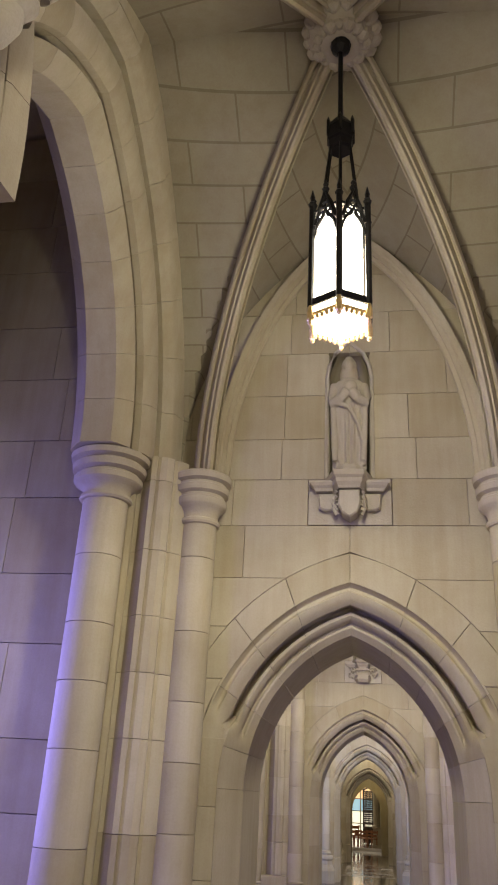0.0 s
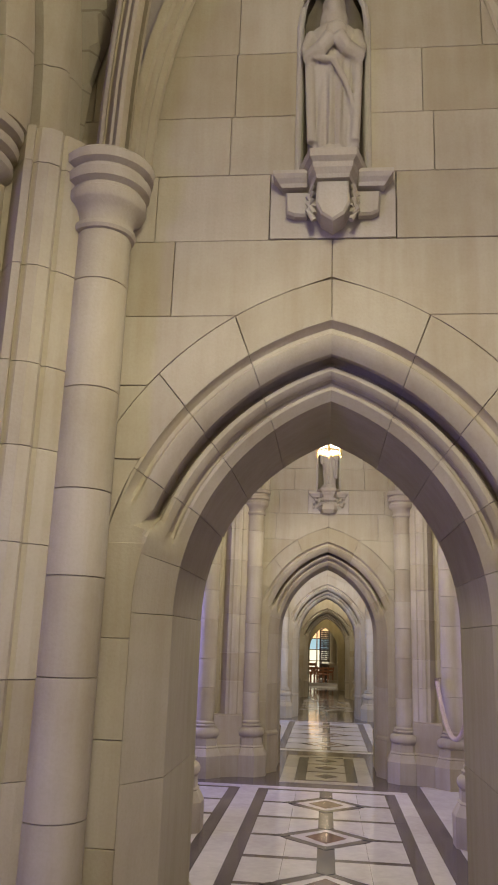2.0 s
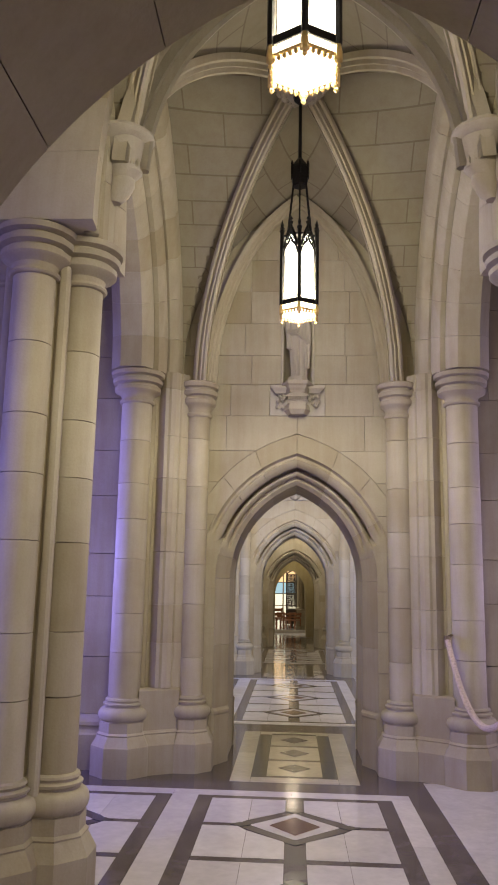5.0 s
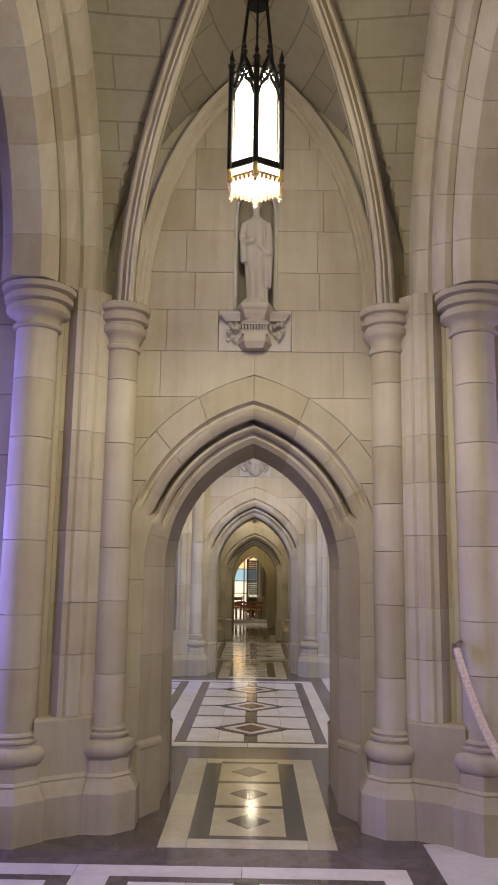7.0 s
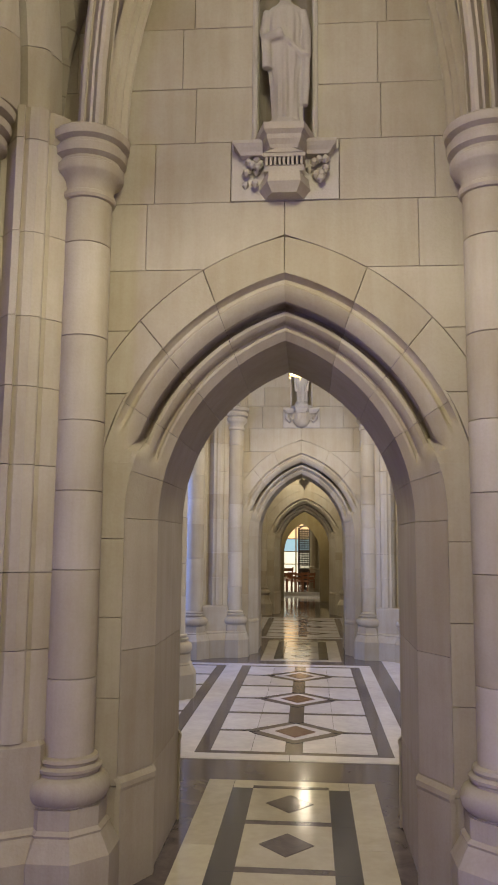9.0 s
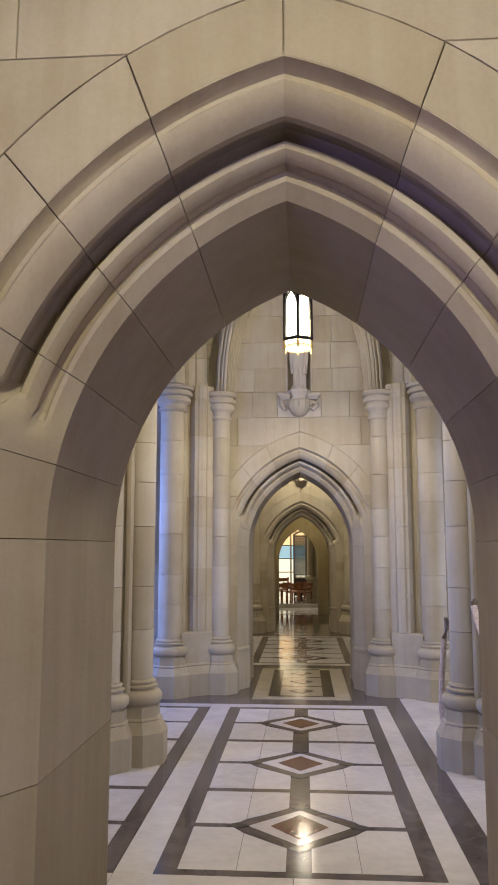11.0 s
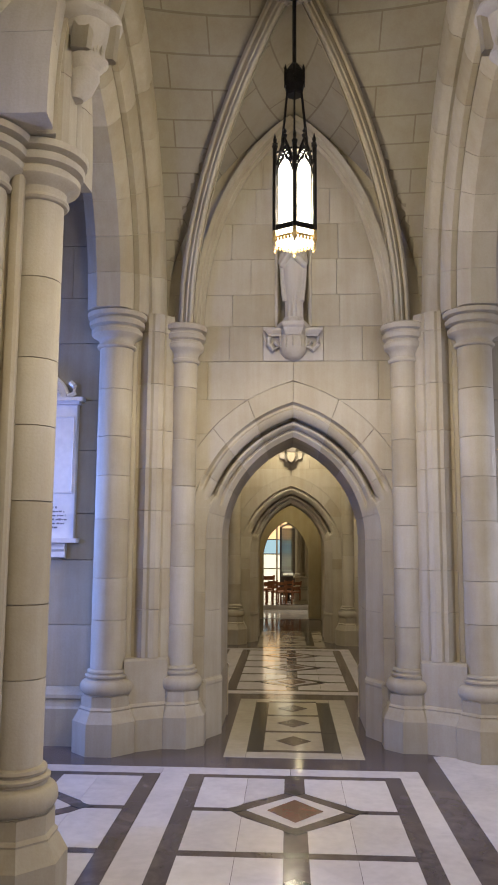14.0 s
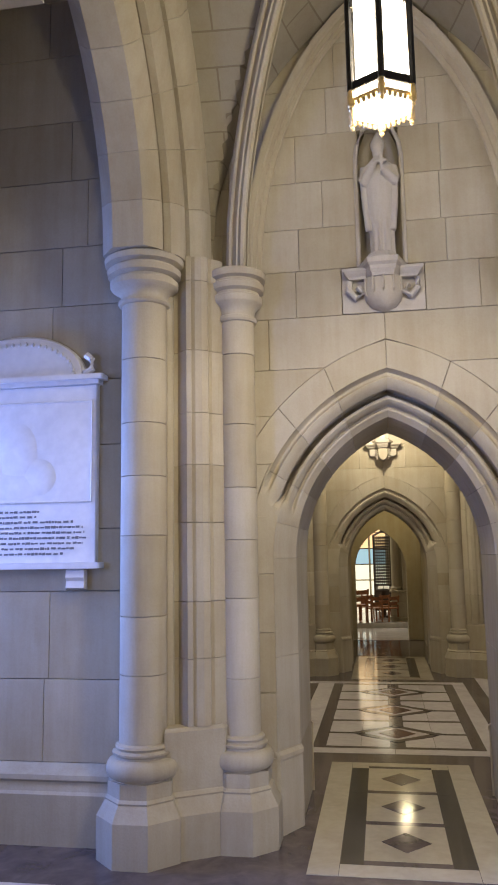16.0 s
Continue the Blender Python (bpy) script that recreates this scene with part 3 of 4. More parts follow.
for k in range(4):
    if k == 0:
        cells = [vault_cell(1), vault_cell(-1)]
        cells[0].matrix_basis = pose(0, VAULT_Y + BAY[0], 0)
        cells[1].matrix_basis = pose(0, 2 * MID_Y - VAULT_Y + BAY[0], 0)
    else:
        copy_thing(cells[0], pose(0, VAULT_Y + BAY[k], 0))
        copy_thing(cells[1], pose(0, 2 * MID_Y - VAULT_Y + BAY[k], 0))


def head_corbel(sx):
    """Carved bracket, a weathered head under a round cap, that carries the ribs."""
    rings = []
    for z, r, dx, sq in ((3.58, 0.035, 0.0, 1.0), (3.62, 0.06, -0.02, 0.9), (3.68, 0.075, -0.035, 0.85), (3.72, 0.068, -0.04, 0.85), (3.76, 0.095, -0.055, 0.8), (3.8, 0.095, -0.05, 0.85), (3.86, 0.105, -0.05, 0.95),
                         (3.93, 0.12, -0.045, 1.0), (3.945, 0.155, -0.04, 1.0), (3.965, 0.17, -0.04, 1.0), (3.985, 0.165, -0.04, 1.0), (4.0, 0.14, -0.04, 1.0)):
        rings.append([(sx * (1.04 + dx) + r * math.cos(t), MID_Y + r * sq * math.sin(t) * (1 + 0.06 * math.sin(3 * t + z * 30)), z) for t in (2 * math.pi * j / 20 for j in range(20))])
    ob = piece("carved_corbel", mesh_of("carved_corbel", *loft(rings), CARVED, True))
    return tagged(ob, "weathered carved stone head bracket under the vault ribs", "corbel", "carved brackets of the vault")


heads = [head_corbel(s) for s in (-1, 1)]
for k in range(1, 4):
    for h in heads:
        copy_thing(h, pose(0, BAY[k], 0))
for h in heads:
    h.matrix_basis = pose(0, BAY[0], 0)


def upper_pier(sx):
    p = root("upper_pier", "moulded limestone strip rising from the pier capital to the vault", "pier", "upper piers", kind="structure")
    z = CAP_Z
    outline = [(sx * x, MID_Y + y) for x, y in ((1.07, -0.1), (1.05, -0.06), (1.05, 0.06), (1.07, 0.1), (1.1, 0.11), (1.12, 0.15), (1.22, 0.18), (1.55, 0.2), (1.55, -0.2), (1.22, -0.18), (1.12, -0.15), (1.1, -0.11))]
    for h in (0.36, 0.42, 0.38, 0.4, 0.5, 0.6):
        piece("strip_stone", mesh_of("strip_stone", *prism(outline, z + 0.0015, z + h - 0.0015), LIME_SHAFT), p)
        z += h
    return p


uppers = [upper_pier(s) for s in (-1, 1)]
for k in range(1, 4):
    for u in uppers:
        copy_thing(u, pose(0, BAY[k], 0))
for u in uppers:
    u.matrix_basis = pose(0, BAY[0], 0)


# ---- aisle walls beside the walk ----
def aisle_wall(sx):
    rng = random.Random(40 + sx)
    w = root("wall_aisle", "pale limestone ashlar wall of the side aisle with a moulded plinth", "wall", kind="structure")
    x0, x1 = sorted((sx * 1.4, sx * 4.3))
    piece("wall_core", mesh_of("wall_core", *box(x0, x1, 4.4, 5.84, 0, 6.1), JOINT), w)
    z = 0.42
    for h in (0.46, 0.5, 0.36, 0.5, 0.4, 0.47, 0.38, 0.44, 0.4, 0.46, 0.4, 0.45, 0.42):
        x = 1.42 - rng.uniform(0, 0.3)
        while x < 4.3:
            e = min(4.3, x + rng.uniform(0.5, 0.95))
            a, b = max(x, 1.42) + 0.002, e - 0.002
            if b - a > 0.05:
                xa, xb = sorted((sx * (a - 0.0008), sx * (b + 0.0008)))
                piece("stone_block", mesh_of("stone_block", *slab([(xa, z + 0.002), (xb, z + 0.002), (xb, z + h - 0.002), (xa, z + h - 0.002)], 4.36, 4.41, 0.003), LIME), w)
            x = e
        z += h
    prof = [(4.41, 0), (4.27, 0), (4.27, 0.27), (4.285, 0.285), (4.3, 0.33), (4.285, 0.345), (4.29, 0.37), (4.33, 0.4), (4.36, 0.42), (4.41, 0.42)]
    piece("wall_plinth", mesh_of("wall_plinth", *loft([[(sx * x, y, z) for y, z in prof] for x in (1.42, 4.3)]), LIME), w)
    return w


aisles = [aisle_wall(s) for s in (-1, 1)]
for k in (-1, 1, 2, 3):
    for a in aisles:
        copy_thing(a, pose(0, WALL[k], 0))
for a in aisles:
    a.matrix_basis = pose(0, BAY[0], 0)
Y0, Y1 = -2.4, WALL[3] + 5.85
for sx in (-1, 1):
    x0, x1 = sorted((sx * 4.3, sx * 4.5))
    tagged(piece("wall_outer", mesh_of("wall_outer", *box(x0, x1, Y0, Y1, 0, 6.1), LIME)), "plain limestone outer wall of the aisle", "wall", kind="structure")
tagged(piece("ceiling", mesh_of("ceiling", *box(-4.5, 4.5, Y0, Y1, 6.1, 6.3), LIME)), "plain stone ceiling above the vaults", "ceiling", kind="structure")
tagged(piece("wall_behind", mesh_of("wall_behind", *box(-0.8, 0.8, -2.42, -2.34, 0, 3.0), LIME)), "plain stone wall closing the archway", "wall", kind="structure")
for sx in (-1, 1):
    x0, x1 = sorted((sx * 1.07, sx * 1.6))
    tagged(piece("wall_infill", mesh_of("wall_infill", *box(x0, x1, 12.4, 13.0, CAP_Z, 6.1), LIME)), "plain limestone wall strip beside the cross wall", "wall", kind="structure")
tagged(piece("ceiling_infill", mesh_of("ceiling_infill", *box(-1.07, 1.07, 12.5, 12.95, 5.45, 5.55), LIME)), "plain stone strip of the vault", "ceiling", kind="structure")


# ---- lanterns ----
def lantern():
    L = root("hanging_lantern", "black wrought-iron gothic lantern with lit opal panes, hung from the vault", "lantern", "lanterns of the walk")
    r, z0, z1 = 0.145, 3.5, 4.0
    hexa = [(math.cos(math.pi / 3 * i + math.pi / 6), math.sin(math.pi / 3 * i + math.pi / 6)) for i in range(6)]
    for i in range(6):
        (ax, ay), (bx, by) = hexa[i], hexa[(i + 1) % 6]
        # post with pinnacle
        p = tube([(ax * r, ay * r, z0 - 0.03), (ax * r, ay * r, z1 + 0.02)], 0.015, 6)
        tip = lathe([(0.016, z1 + 0.02), (0.02, z1 + 0.035), (0.008, z1 + 0.05), (0.012, z1 + 0.075), (0.001, z1 + 0.12)], 6, ax * r, ay * r)
        piece("post", mesh_of("post", *join_geo([p, tip]), IRON), L)
        # two lancet panes a side would be one pane behind tracery
        s, t = 0.14, 0.86
        q = [(r * 0.95 * (ax + (bx - ax) * f), r * 0.95 * (ay + (by - ay) * f)) for f in (s, t)]
        n = Vector((ax + bx, ay + by, 0)).normalized() * 0.004
        pane = [(q[0][0], q[0][1], z0), (q[1][0], q[1][1], z0), (q[1][0], q[1][1], z1 - 0.07), ((q[0][0] + q[1][0]) / 2, (q[0][1] + q[1][1]) / 2, z1 - 0.005), (q[0][0], q[0][1], z1 - 0.07)]
        piece("pane", mesh_of("pane", *loft([[(x, y, z) for x, y, z in pane], [(x - n.x, y - n.y, z) for x, y, z in pane]]), PANE), L, label="glowing opal glass pane")
        # tracery: arch heads and small circles
        bars = []

        def on(f, z, out=1.0):
            return (r * out * (ax + (bx - ax) * f), r * out * (ay + (by - ay) * f), z)

        bars.append(tube([on(0.08, z1 - 0.16), on(0.2, z1 - 0.1), on(0.36, z1 - 0.07), on(0.5, z1 - 0.03), on(0.64, z1 - 0.07), on(0.8, z1 - 0.1), on(0.92, z1 - 0.16)], 0.009, 5))
        bars.append(tube([on(0.1, z1 - 0.1), on(0.3, z1 - 0.01), on(0.5, z1 + 0.075), on(0.7, z1 - 0.01), on(0.9, z1 - 0.1)], 0.014, 5))
        for cf, cz, cr in ((0.5, z1 - 0.005, 0.018), (0.33, z1 - 0.055, 0.018), (0.67, z1 - 0.055, 0.018)):
            bars.append(tube([on(cf + cr / r * math.cos(a), cz + cr * math.sin(a)) for a in (2 * math.pi * j / 10 for j in range(11))], 0.0075, 4))
        bars.append(lathe([(0.012, z1 + 0.07), (0.018, z1 + 0.09), (0.006, z1 + 0.1), (0.014, z1 + 0.115), (0.001, z1 + 0.14)], 6, *on(0.5, 0)[:2]))
        piece("tracery", mesh_of("tracery", *join_geo(bars), IRON), L, label="pierced iron tracery")
        # lower rail, crest and drops
        rail = [on(-0.02, z0 - 0.03, 1.0), on(1.02, z0 - 0.03, 1.0), on(1.02, z0 + 0.005, 1.0), on(-0.02, z0 + 0.005, 1.0)]
        piece("rail", mesh_of("rail", *loft([[(x * 1.03, y * 1.03, z) for x, y, z in rail], [(x * 0.95, y * 0.95, z) for x, y, z in rail]]), IRON), L)
        crest = []
        for j in range(6):
            f = 0.08 + 0.168 * j
            x, y, _ = on(f, 0, 0.99)
            crest.append(lathe([(0.004, z0 - 0.102), (0.01, z0 - 0.094), (0.009, z0 - 0.085), (0.004, z0 - 0.075)], 6, x, y))
        b2 = [on(0, z0 - 0.078, 1.0), on(1, z0 - 0.078, 1.0), on(1, z0 - 0.066, 1.0), on(0, z0 - 0.066, 1.0)]
        crest.append(loft([[(x * 1.01, y * 1.01, z) for x, y, z in b2], [(x * 0.95, y * 0.95, z) for x, y, z in b2]]))
        crest.append(lathe([(0.003, z0 - 0.128), (0.011, z0 - 0.118), (0.008, z0 - 0.108), (0.015, z0 - 0.1), (0.015, z0 - 0.06), (0.01, z0 - 0.03)], 6, ax * r, ay * r))
        piece("crest", mesh_of("crest", *join_geo(crest), GILT), L, label="gilded drop crest")
        # hanging rod to the smoke cap
        piece("hanging_rod", mesh_of("hanging_rod", *tube([(ax * 0.1, ay * 0.1, z1 + 0.02), (ax * 0.055, ay * 0.055, 4.43)], 0.006, 5), IRON), L)
    piece("bottom_pane", mesh_of("bottom_pane", *loft([[(0.138 * x, 0.138 * y, z0 - 0.035) for x, y in hexa], [(0.13 * x, 0.13 * y, z0 - 0.075) for x, y in hexa], [(0.05 * x, 0.05 * y, z0 - 0.085) for x, y in hexa]]), PANE), L, label="glowing opal bottom pane")
    piece("roof", mesh_of("roof", *lathe([(0.135, z1 - 0.012), (0.13, z1 + 0.005), (0.02, z1 + 0.03)], 6, 0, 0, math.pi / 6), IRON), L)
    cap = [lathe([(0.05, 4.42), (0.062, 4.43), (0.064, 4.47), (0.07, 4.48), (0.07, 4.56), (0.062, 4.58), (0.03, 4.63), (0.014, 4.65)], 6, 0, 0, math.pi / 6)]
    for x, y in hexa:
        cap.append(lathe([(0.01, 4.5), (0.01, 4.59), (0.001, 4.62)], 5, x * 0.068, y * 0.068))
    piece("smoke_cap", mesh_of("smoke_cap", *join_geo(cap), IRON), L)
    piece("stem", mesh_of("stem", *tube([(0, 0, 4.64), (0, 0, 5.16)], 0.013, 8), IRON), L)
    piece("ceiling_rose", mesh_of("ceiling_rose", *lathe([(0.02, 5.1), (0.05, 5.13), (0.055, 5.16), (0.04, 5.19)], 12), IRON), L)
    for o in L.children:
        if o.name.startswith(("pane", "bottom_pane", "tracery", "rail", "crest", "post")):
            o.visible_shadow = False
    return L


first = lantern()
first.matrix_basis = pose(0, 3.05 + BAY[0], 0)
for k in range(4):
    for y in (0.33, 3.05):
        if (k, y) != (0, 3.05):
            copy_thing(first, pose(0, y + BAY[k], 0))


# ---- statues on corbels ----
def blob(cx, cy, cz, rx, ry, rz):
    v, f = lathe([(max(0.001, math.sin(a)), -math.cos(a)) for a in (math.pi * i / 12 for i in range(13))], 18)
    return [(cx + x * rx, cy + y * ry, cz + z * rz) for x, y, z in v], f


def robe(rows, folds, depth):
    """Cloth falling in folds that deepen towards the hem. rows: height, half width, half depth, lean."""
    rings = []
    for z, a, b, lean in rows:
        deep = depth * max(0.0, 1 - z / 0.6) ** 0.7
        ring = []
        for j in range(72):
            t = 2 * math.pi * j / 72
            w = 1 + deep * (abs(math.sin(folds * t / 2 + 1.5 * z)) - 0.5) + 0.35 * deep * math.sin((folds + 4) * t - 4 * z)
            ring.append((lean + a * w * math.cos(t), b * w * math.sin(t), z))
        rings.append(ring)
    return loft(rings)


def figure(kind):
    """Draped standing figure with plain features, from the feet up, front towards -y."""
    parts = [lathe([(0.1, -0.035), (0.1, -0.012), (0.092, 0.0), (0.085, 0.02)], 8, 0, 0, math.pi / 8)]
    if kind == "veiled":
        parts.append(robe(((0, 0.088, 0.062, 0), (0.05, 0.086, 0.06, 0), (0.2, 0.086, 0.06, 0), (0.36, 0.09, 0.06, 0), (0.47, 0.092, 0.062, 0), (0.56, 0.09, 0.055, 0), (0.62, 0.066, 0.05, 0)), 13, 0.34))
        parts += [blob(0, 0.0, 0.57, 0.102, 0.062, 0.07), blob(0, 0.012, 0.66, 0.06, 0.055, 0.1), blob(0, 0.008, 0.735, 0.05, 0.052, 0.06), blob(0, -0.028, 0.715, 0.033, 0.03, 0.046), blob(0, 0.015, 0.79, 0.028, 0.03, 0.022)]
        # mantle over both arms, hands and a small bundle at the chest
        for sx in (-1, 1):
            parts.append(tube([(sx * 0.088, 0, 0.59), (sx * 0.105, -0.025, 0.5), (sx * 0.1, -0.055, 0.44), (sx * 0.05, -0.085, 0.46), (sx * 0.012, -0.095, 0.51)], 0.032, 10))
            parts.append(tube([(sx * 0.1, -0.03, 0.47), (sx * 0.095, -0.045, 0.3), (sx * 0.085, -0.045, 0.05)], 0.02, 8))
        parts += [blob(0.01, -0.088, 0.535, 0.045, 0.03, 0.05), tube([(-0.07, -0.07, 0.43), (0.0, -0.085, 0.4), (0.05, -0.075, 0.3), (0.088, -0.05, 0.16), (0.09, -0.03, 0.03)], 0.014, 8)]
    elif kind == "robed":
        parts.append(robe(((0, 0.066, 0.056, 0.012), (0.05, 0.064, 0.055, 0.012), (0.2, 0.068, 0.056, 0.008), (0.34, 0.08, 0.058, 0.004), (0.42, 0.076, 0.055, 0), (0.52, 0.078, 0.052, 0), (0.59, 0.07, 0.046, 0), (0.63, 0.03, 0.03, 0)), 10, 0.3))
        parts += [blob(0, 0.004, 0.575, 0.086, 0.048, 0.05), tube([(0, 0, 0.6), (0, -0.004, 0.68)], 0.027, 12), blob(0, -0.008, 0.722, 0.035, 0.04, 0.052), blob(0, 0.008, 0.742, 0.041, 0.042, 0.044)]
        parts.append(tube([(-0.08, 0, 0.585), (-0.097, -0.012, 0.48), (-0.09, -0.035, 0.43), (-0.03, -0.075, 0.43), (-0.01, -0.075, 0.435)], 0.025, 10))
        parts.append(tube([(-0.088, -0.03, 0.44), (-0.084, -0.045, 0.36), (-0.08, -0.04, 0.28)], 0.024, 8))
        parts.append(tube([(0.08, 0, 0.585), (0.098, -0.005, 0.48), (0.1, -0.025, 0.38), (0.098, -0.04, 0.33)], 0.023, 10))
        parts.append(tube([(0.1, -0.03, 0.33), (0.098, -0.03, 0.2), (0.09, -0.025, 0.1)], 0.018, 8))
        parts.append(tube([(-0.05, -0.062, 0.44), (0.02, -0.066, 0.4), (0.085, -0.045, 0.34)], 0.012, 8))
    else:
        parts.append(robe(((0, 0.066, 0.055, 0.01), (0.06, 0.064, 0.055, 0.01), (0.16, 0.066, 0.055, 0.008), (0.3, 0.078, 0.058, 0), (0.45, 0.09, 0.06, 0), (0.56, 0.088, 0.054, 0), (0.62, 0.04, 0.034, 0)), 9, 0.28))
        # cope with a pointed hem
        parts += [blob(0, -0.012, 0.4, 0.088, 0.068, 0.26), blob(0, 0.0, 0.56, 0.1, 0.056, 0.062), tube([(0, 0, 0.58), (0, 0, 0.67)], 0.028, 12), blob(0, -0.008, 0.675, 0.035, 0.04, 0.05)]
        mitre = []
        for z, a, b in ((0.695, 0.04, 0.044), (0.72, 0.045, 0.044), (0.745, 0.042, 0.036), (0.78, 0.024, 0.022), (0.812, 0.004, 0.008)):
            mitre.append([(a * math.cos(t), b * math.sin(t), z) for t in (2 * math.pi * j / 16 for j in range(16))])
        parts.append(loft(mitre))
        for sx in (-1, 1):
            parts.append(tube([(sx * 0.088, 0, 0.58), (sx * 0.104, -0.02, 0.5), (sx * 0.096, -0.06, 0.46), (sx * 0.05, -0.085, 0.5 if sx > 0 else 0.53), (sx * 0.03, -0.09, 0.52 if sx > 0 else 0.57)], 0.026, 10))
            parts.append(tube([(sx * 0.1, -0.03, 0.48), (sx * 0.09, -0.04, 0.3), (sx * 0.075, -0.035, 0.16)], 0.017, 8))
        parts += [box(0.008, 0.026, -0.118, -0.09, 0.5, 0.61), box(-0.015, 0.049, -0.118, -0.092, 0.56, 0.578)]
    return join_geo(parts)


def statue(kind, k, label):
    ob = piece("statue", mesh_of("statue", *figure(kind), STATUE, True), None, pose(0, WALL[k] + FACE - 0.03, 3.085 if k == 3 else 3.335))
    fuse = ob.modifiers.new("fuse", "REMESH")
    fuse.mode, fuse.voxel_size, fuse.use_smooth_shade = "VOXEL", 0.006, True
    return tagged(ob, label, "statue", "statues over the archways")


statue("veiled", 0, "pale stone statue of a veiled robed figure in a niche")
statue("robed", 1, "pale stone statue of a robed figure in a niche")
statue("crowned", 2, "grey stone statue of a robed figure holding a cross")
statue("robed", 3, "pale stone statue of a robed figure in a niche")


def corbel(k, kind, label):
    c = root("statue_corbel", label, "corbel", "corbels under the statues", m=pose(0, WALL[k], -0.25 if k == 3 else 0))

    def half_hex(r, d):
        return [(-r, FACE), (-r * 0.62, FACE - d), (r * 0.62, FACE - d), (r, FACE)]

    lip = []
    for r, d, z in ((0.1, 0.12, 3.2), (0.105, 0.125, 3.215), (0.12, 0.14, 3.235), (0.125, 0.145, 3.255), (0.142, 0.162, 3.27), (0.145, 0.165, 3.3)):
        lip.append([(x, y, z) for x, y in half_hex(r, d)])
    piece("ledge", mesh_of("ledge", *loft(lip), CARVED), c)
    for sx in (-1, 1):
        rows = []
        for e, d, z in ((0.2, 0.05, 3.205), (0.21, 0.055, 3.22), (0.222, 0.07, 3.235), (0.235, 0.08, 3.25), (0.235, 0.08, 3.265)):
            x0, x1 = sorted((sx * 0.1, sx * e))
            rows.append([(x0, FACE, z), (x0, FACE - d, z), (x1, FACE - d, z), (x1, FACE, z)])
        piece("side_ledge", mesh_of("side_ledge", *loft(rows), CARVED), c)
    if kind == "shield":
        out = [(-0.06, 3.19), (0.06, 3.19), (0.066, 3.1), (0.045, 3.05), (0, 3.02), (-0.045, 3.05), (-0.066, 3.1)]
        piece("shield", mesh_of("shield", *slab(out, FACE - 0.12, FACE, 0.01), CARVED), c)
        for sx in (-1, 1):
            o2 = [(sx * x, z) for x, z in ((0.085, 3.19), (0.185, 3.19), (0.18, 3.1), (0.15, 3.085), (0.1, 3.085))]
            piece("side_shield", mesh_of("side_shield", *slab(o2, FACE - 0.045, FACE, 0.01), CARVED), c)
            scroll = []
            for i in range(3):
                scroll.append(tube([(sx * 0.075, FACE - 0.09, 3.19 - 0.03 * i), (sx * 0.095, FACE - 0.07, 3.15 - 0.03 * i), (sx * 0.07, FACE - 0.075, 3.1 - 0.028 * i)], 0.012, 6))
            piece("scroll", mesh_of("scroll", *join_geo(scroll), CARVED, True), c)
    elif kind == "temple":
        b = [box(-0.09, 0.09, FACE - 0.1, FACE, 3.1, 3.13)]
        for i in range(9):
            b.append(box(-0.084 + i * 0.0195, -0.073 + i * 0.0195, FACE - 0.11, FACE - 0.02, 3.125, 3.165))
        b.append(box(-0.095, 0.095, FACE - 0.115, FACE, 3.163, 3.18))
        b.append(loft([[(-0.09, y, 3.18), (0.09, y, 3.18), (0, y, 3.215)] for y in (FACE - 0.12, FACE)]))
        b.append(loft([[(x, y, z) for x, y in half_hex(r, d)] for r, d, z in ((0.09, 0.08, 3.01), (0.12, 0.11, 3.05), (0.11, 0.105, 3.1))]))
        piece("carving", mesh_of("carving", *join_geo(b), CARVED), c)
        rng = random.Random(3)
        for sx in (-1, 1):
            leaves = []
            for i in range(14):
                x, z = sx * rng.uniform(0.11, 0.19), rng.uniform(3.07, 3.2)
                leaves.append(lathe([(0.004, z - 0.02), (0.018, z - 0.006), (0.016, z + 0.01), (0.003, z + 0.02)], 6, x, FACE - rng.uniform(0.0, 0.045)))
            piece("leaf_carving", mesh_of("leaf_carving", *join_geo(leaves), CARVED, True), c)
    else:
        rows = []
        for r, z in ((0.02, 3.01), (0.07, 3.03), (0.105, 3.07), (0.12, 3.12), (0.118, 3.18), (0.11, 3.21)):
            rows.append([(r * math.cos(a), FACE - r * math.sin(a), z) for a in (math.pi * j / 12 for j in range(13))])
        piece("bowl", mesh_of("bowl", *loft(rows), CARVED, True), c)
        fins = []
        for i in range(5):
            a = radians(30 + 30 * i)
            fins.append(tube([(0.07 * math.cos(a), FACE - 0.07 * math.sin(a), 3.04), (0.122 * math.cos(a), FACE - 0.122 * math.sin(a), 3.12), (0.12 * math.cos(a), FACE - 0.12 * math.sin(a), 3.2)], 0.009, 6))
        piece("carved_rib", mesh_of("carved_rib", *join_geo(fins), CARVED, True), c)
        for sx in (-1, 1):
            t = [tube([(sx * 0.2, FACE - 0.03, 3.2), (sx * 0.205, FACE - 0.035, 3.14), (sx * 0.16, FACE - 0.03, 3.09), (sx * 0.12, FACE - 0.04, 3.12), (sx * 0.15, FACE - 0.03, 3.16)], 0.02, 8)]
            piece("scroll", mesh_of("scroll", *join_geo(t), CARVED, True), c)
    return c


corbel(0, "shield", "carved stone corbel with three shields under a statue")
corbel(1, "temple", "carved stone corbel with a small temple front and leaves")
corbel(2, "bowl", "carved stone bowl-shaped corbel with scrolls")
corbel(3, "shield", "carved stone corbel with three shields under a statue")


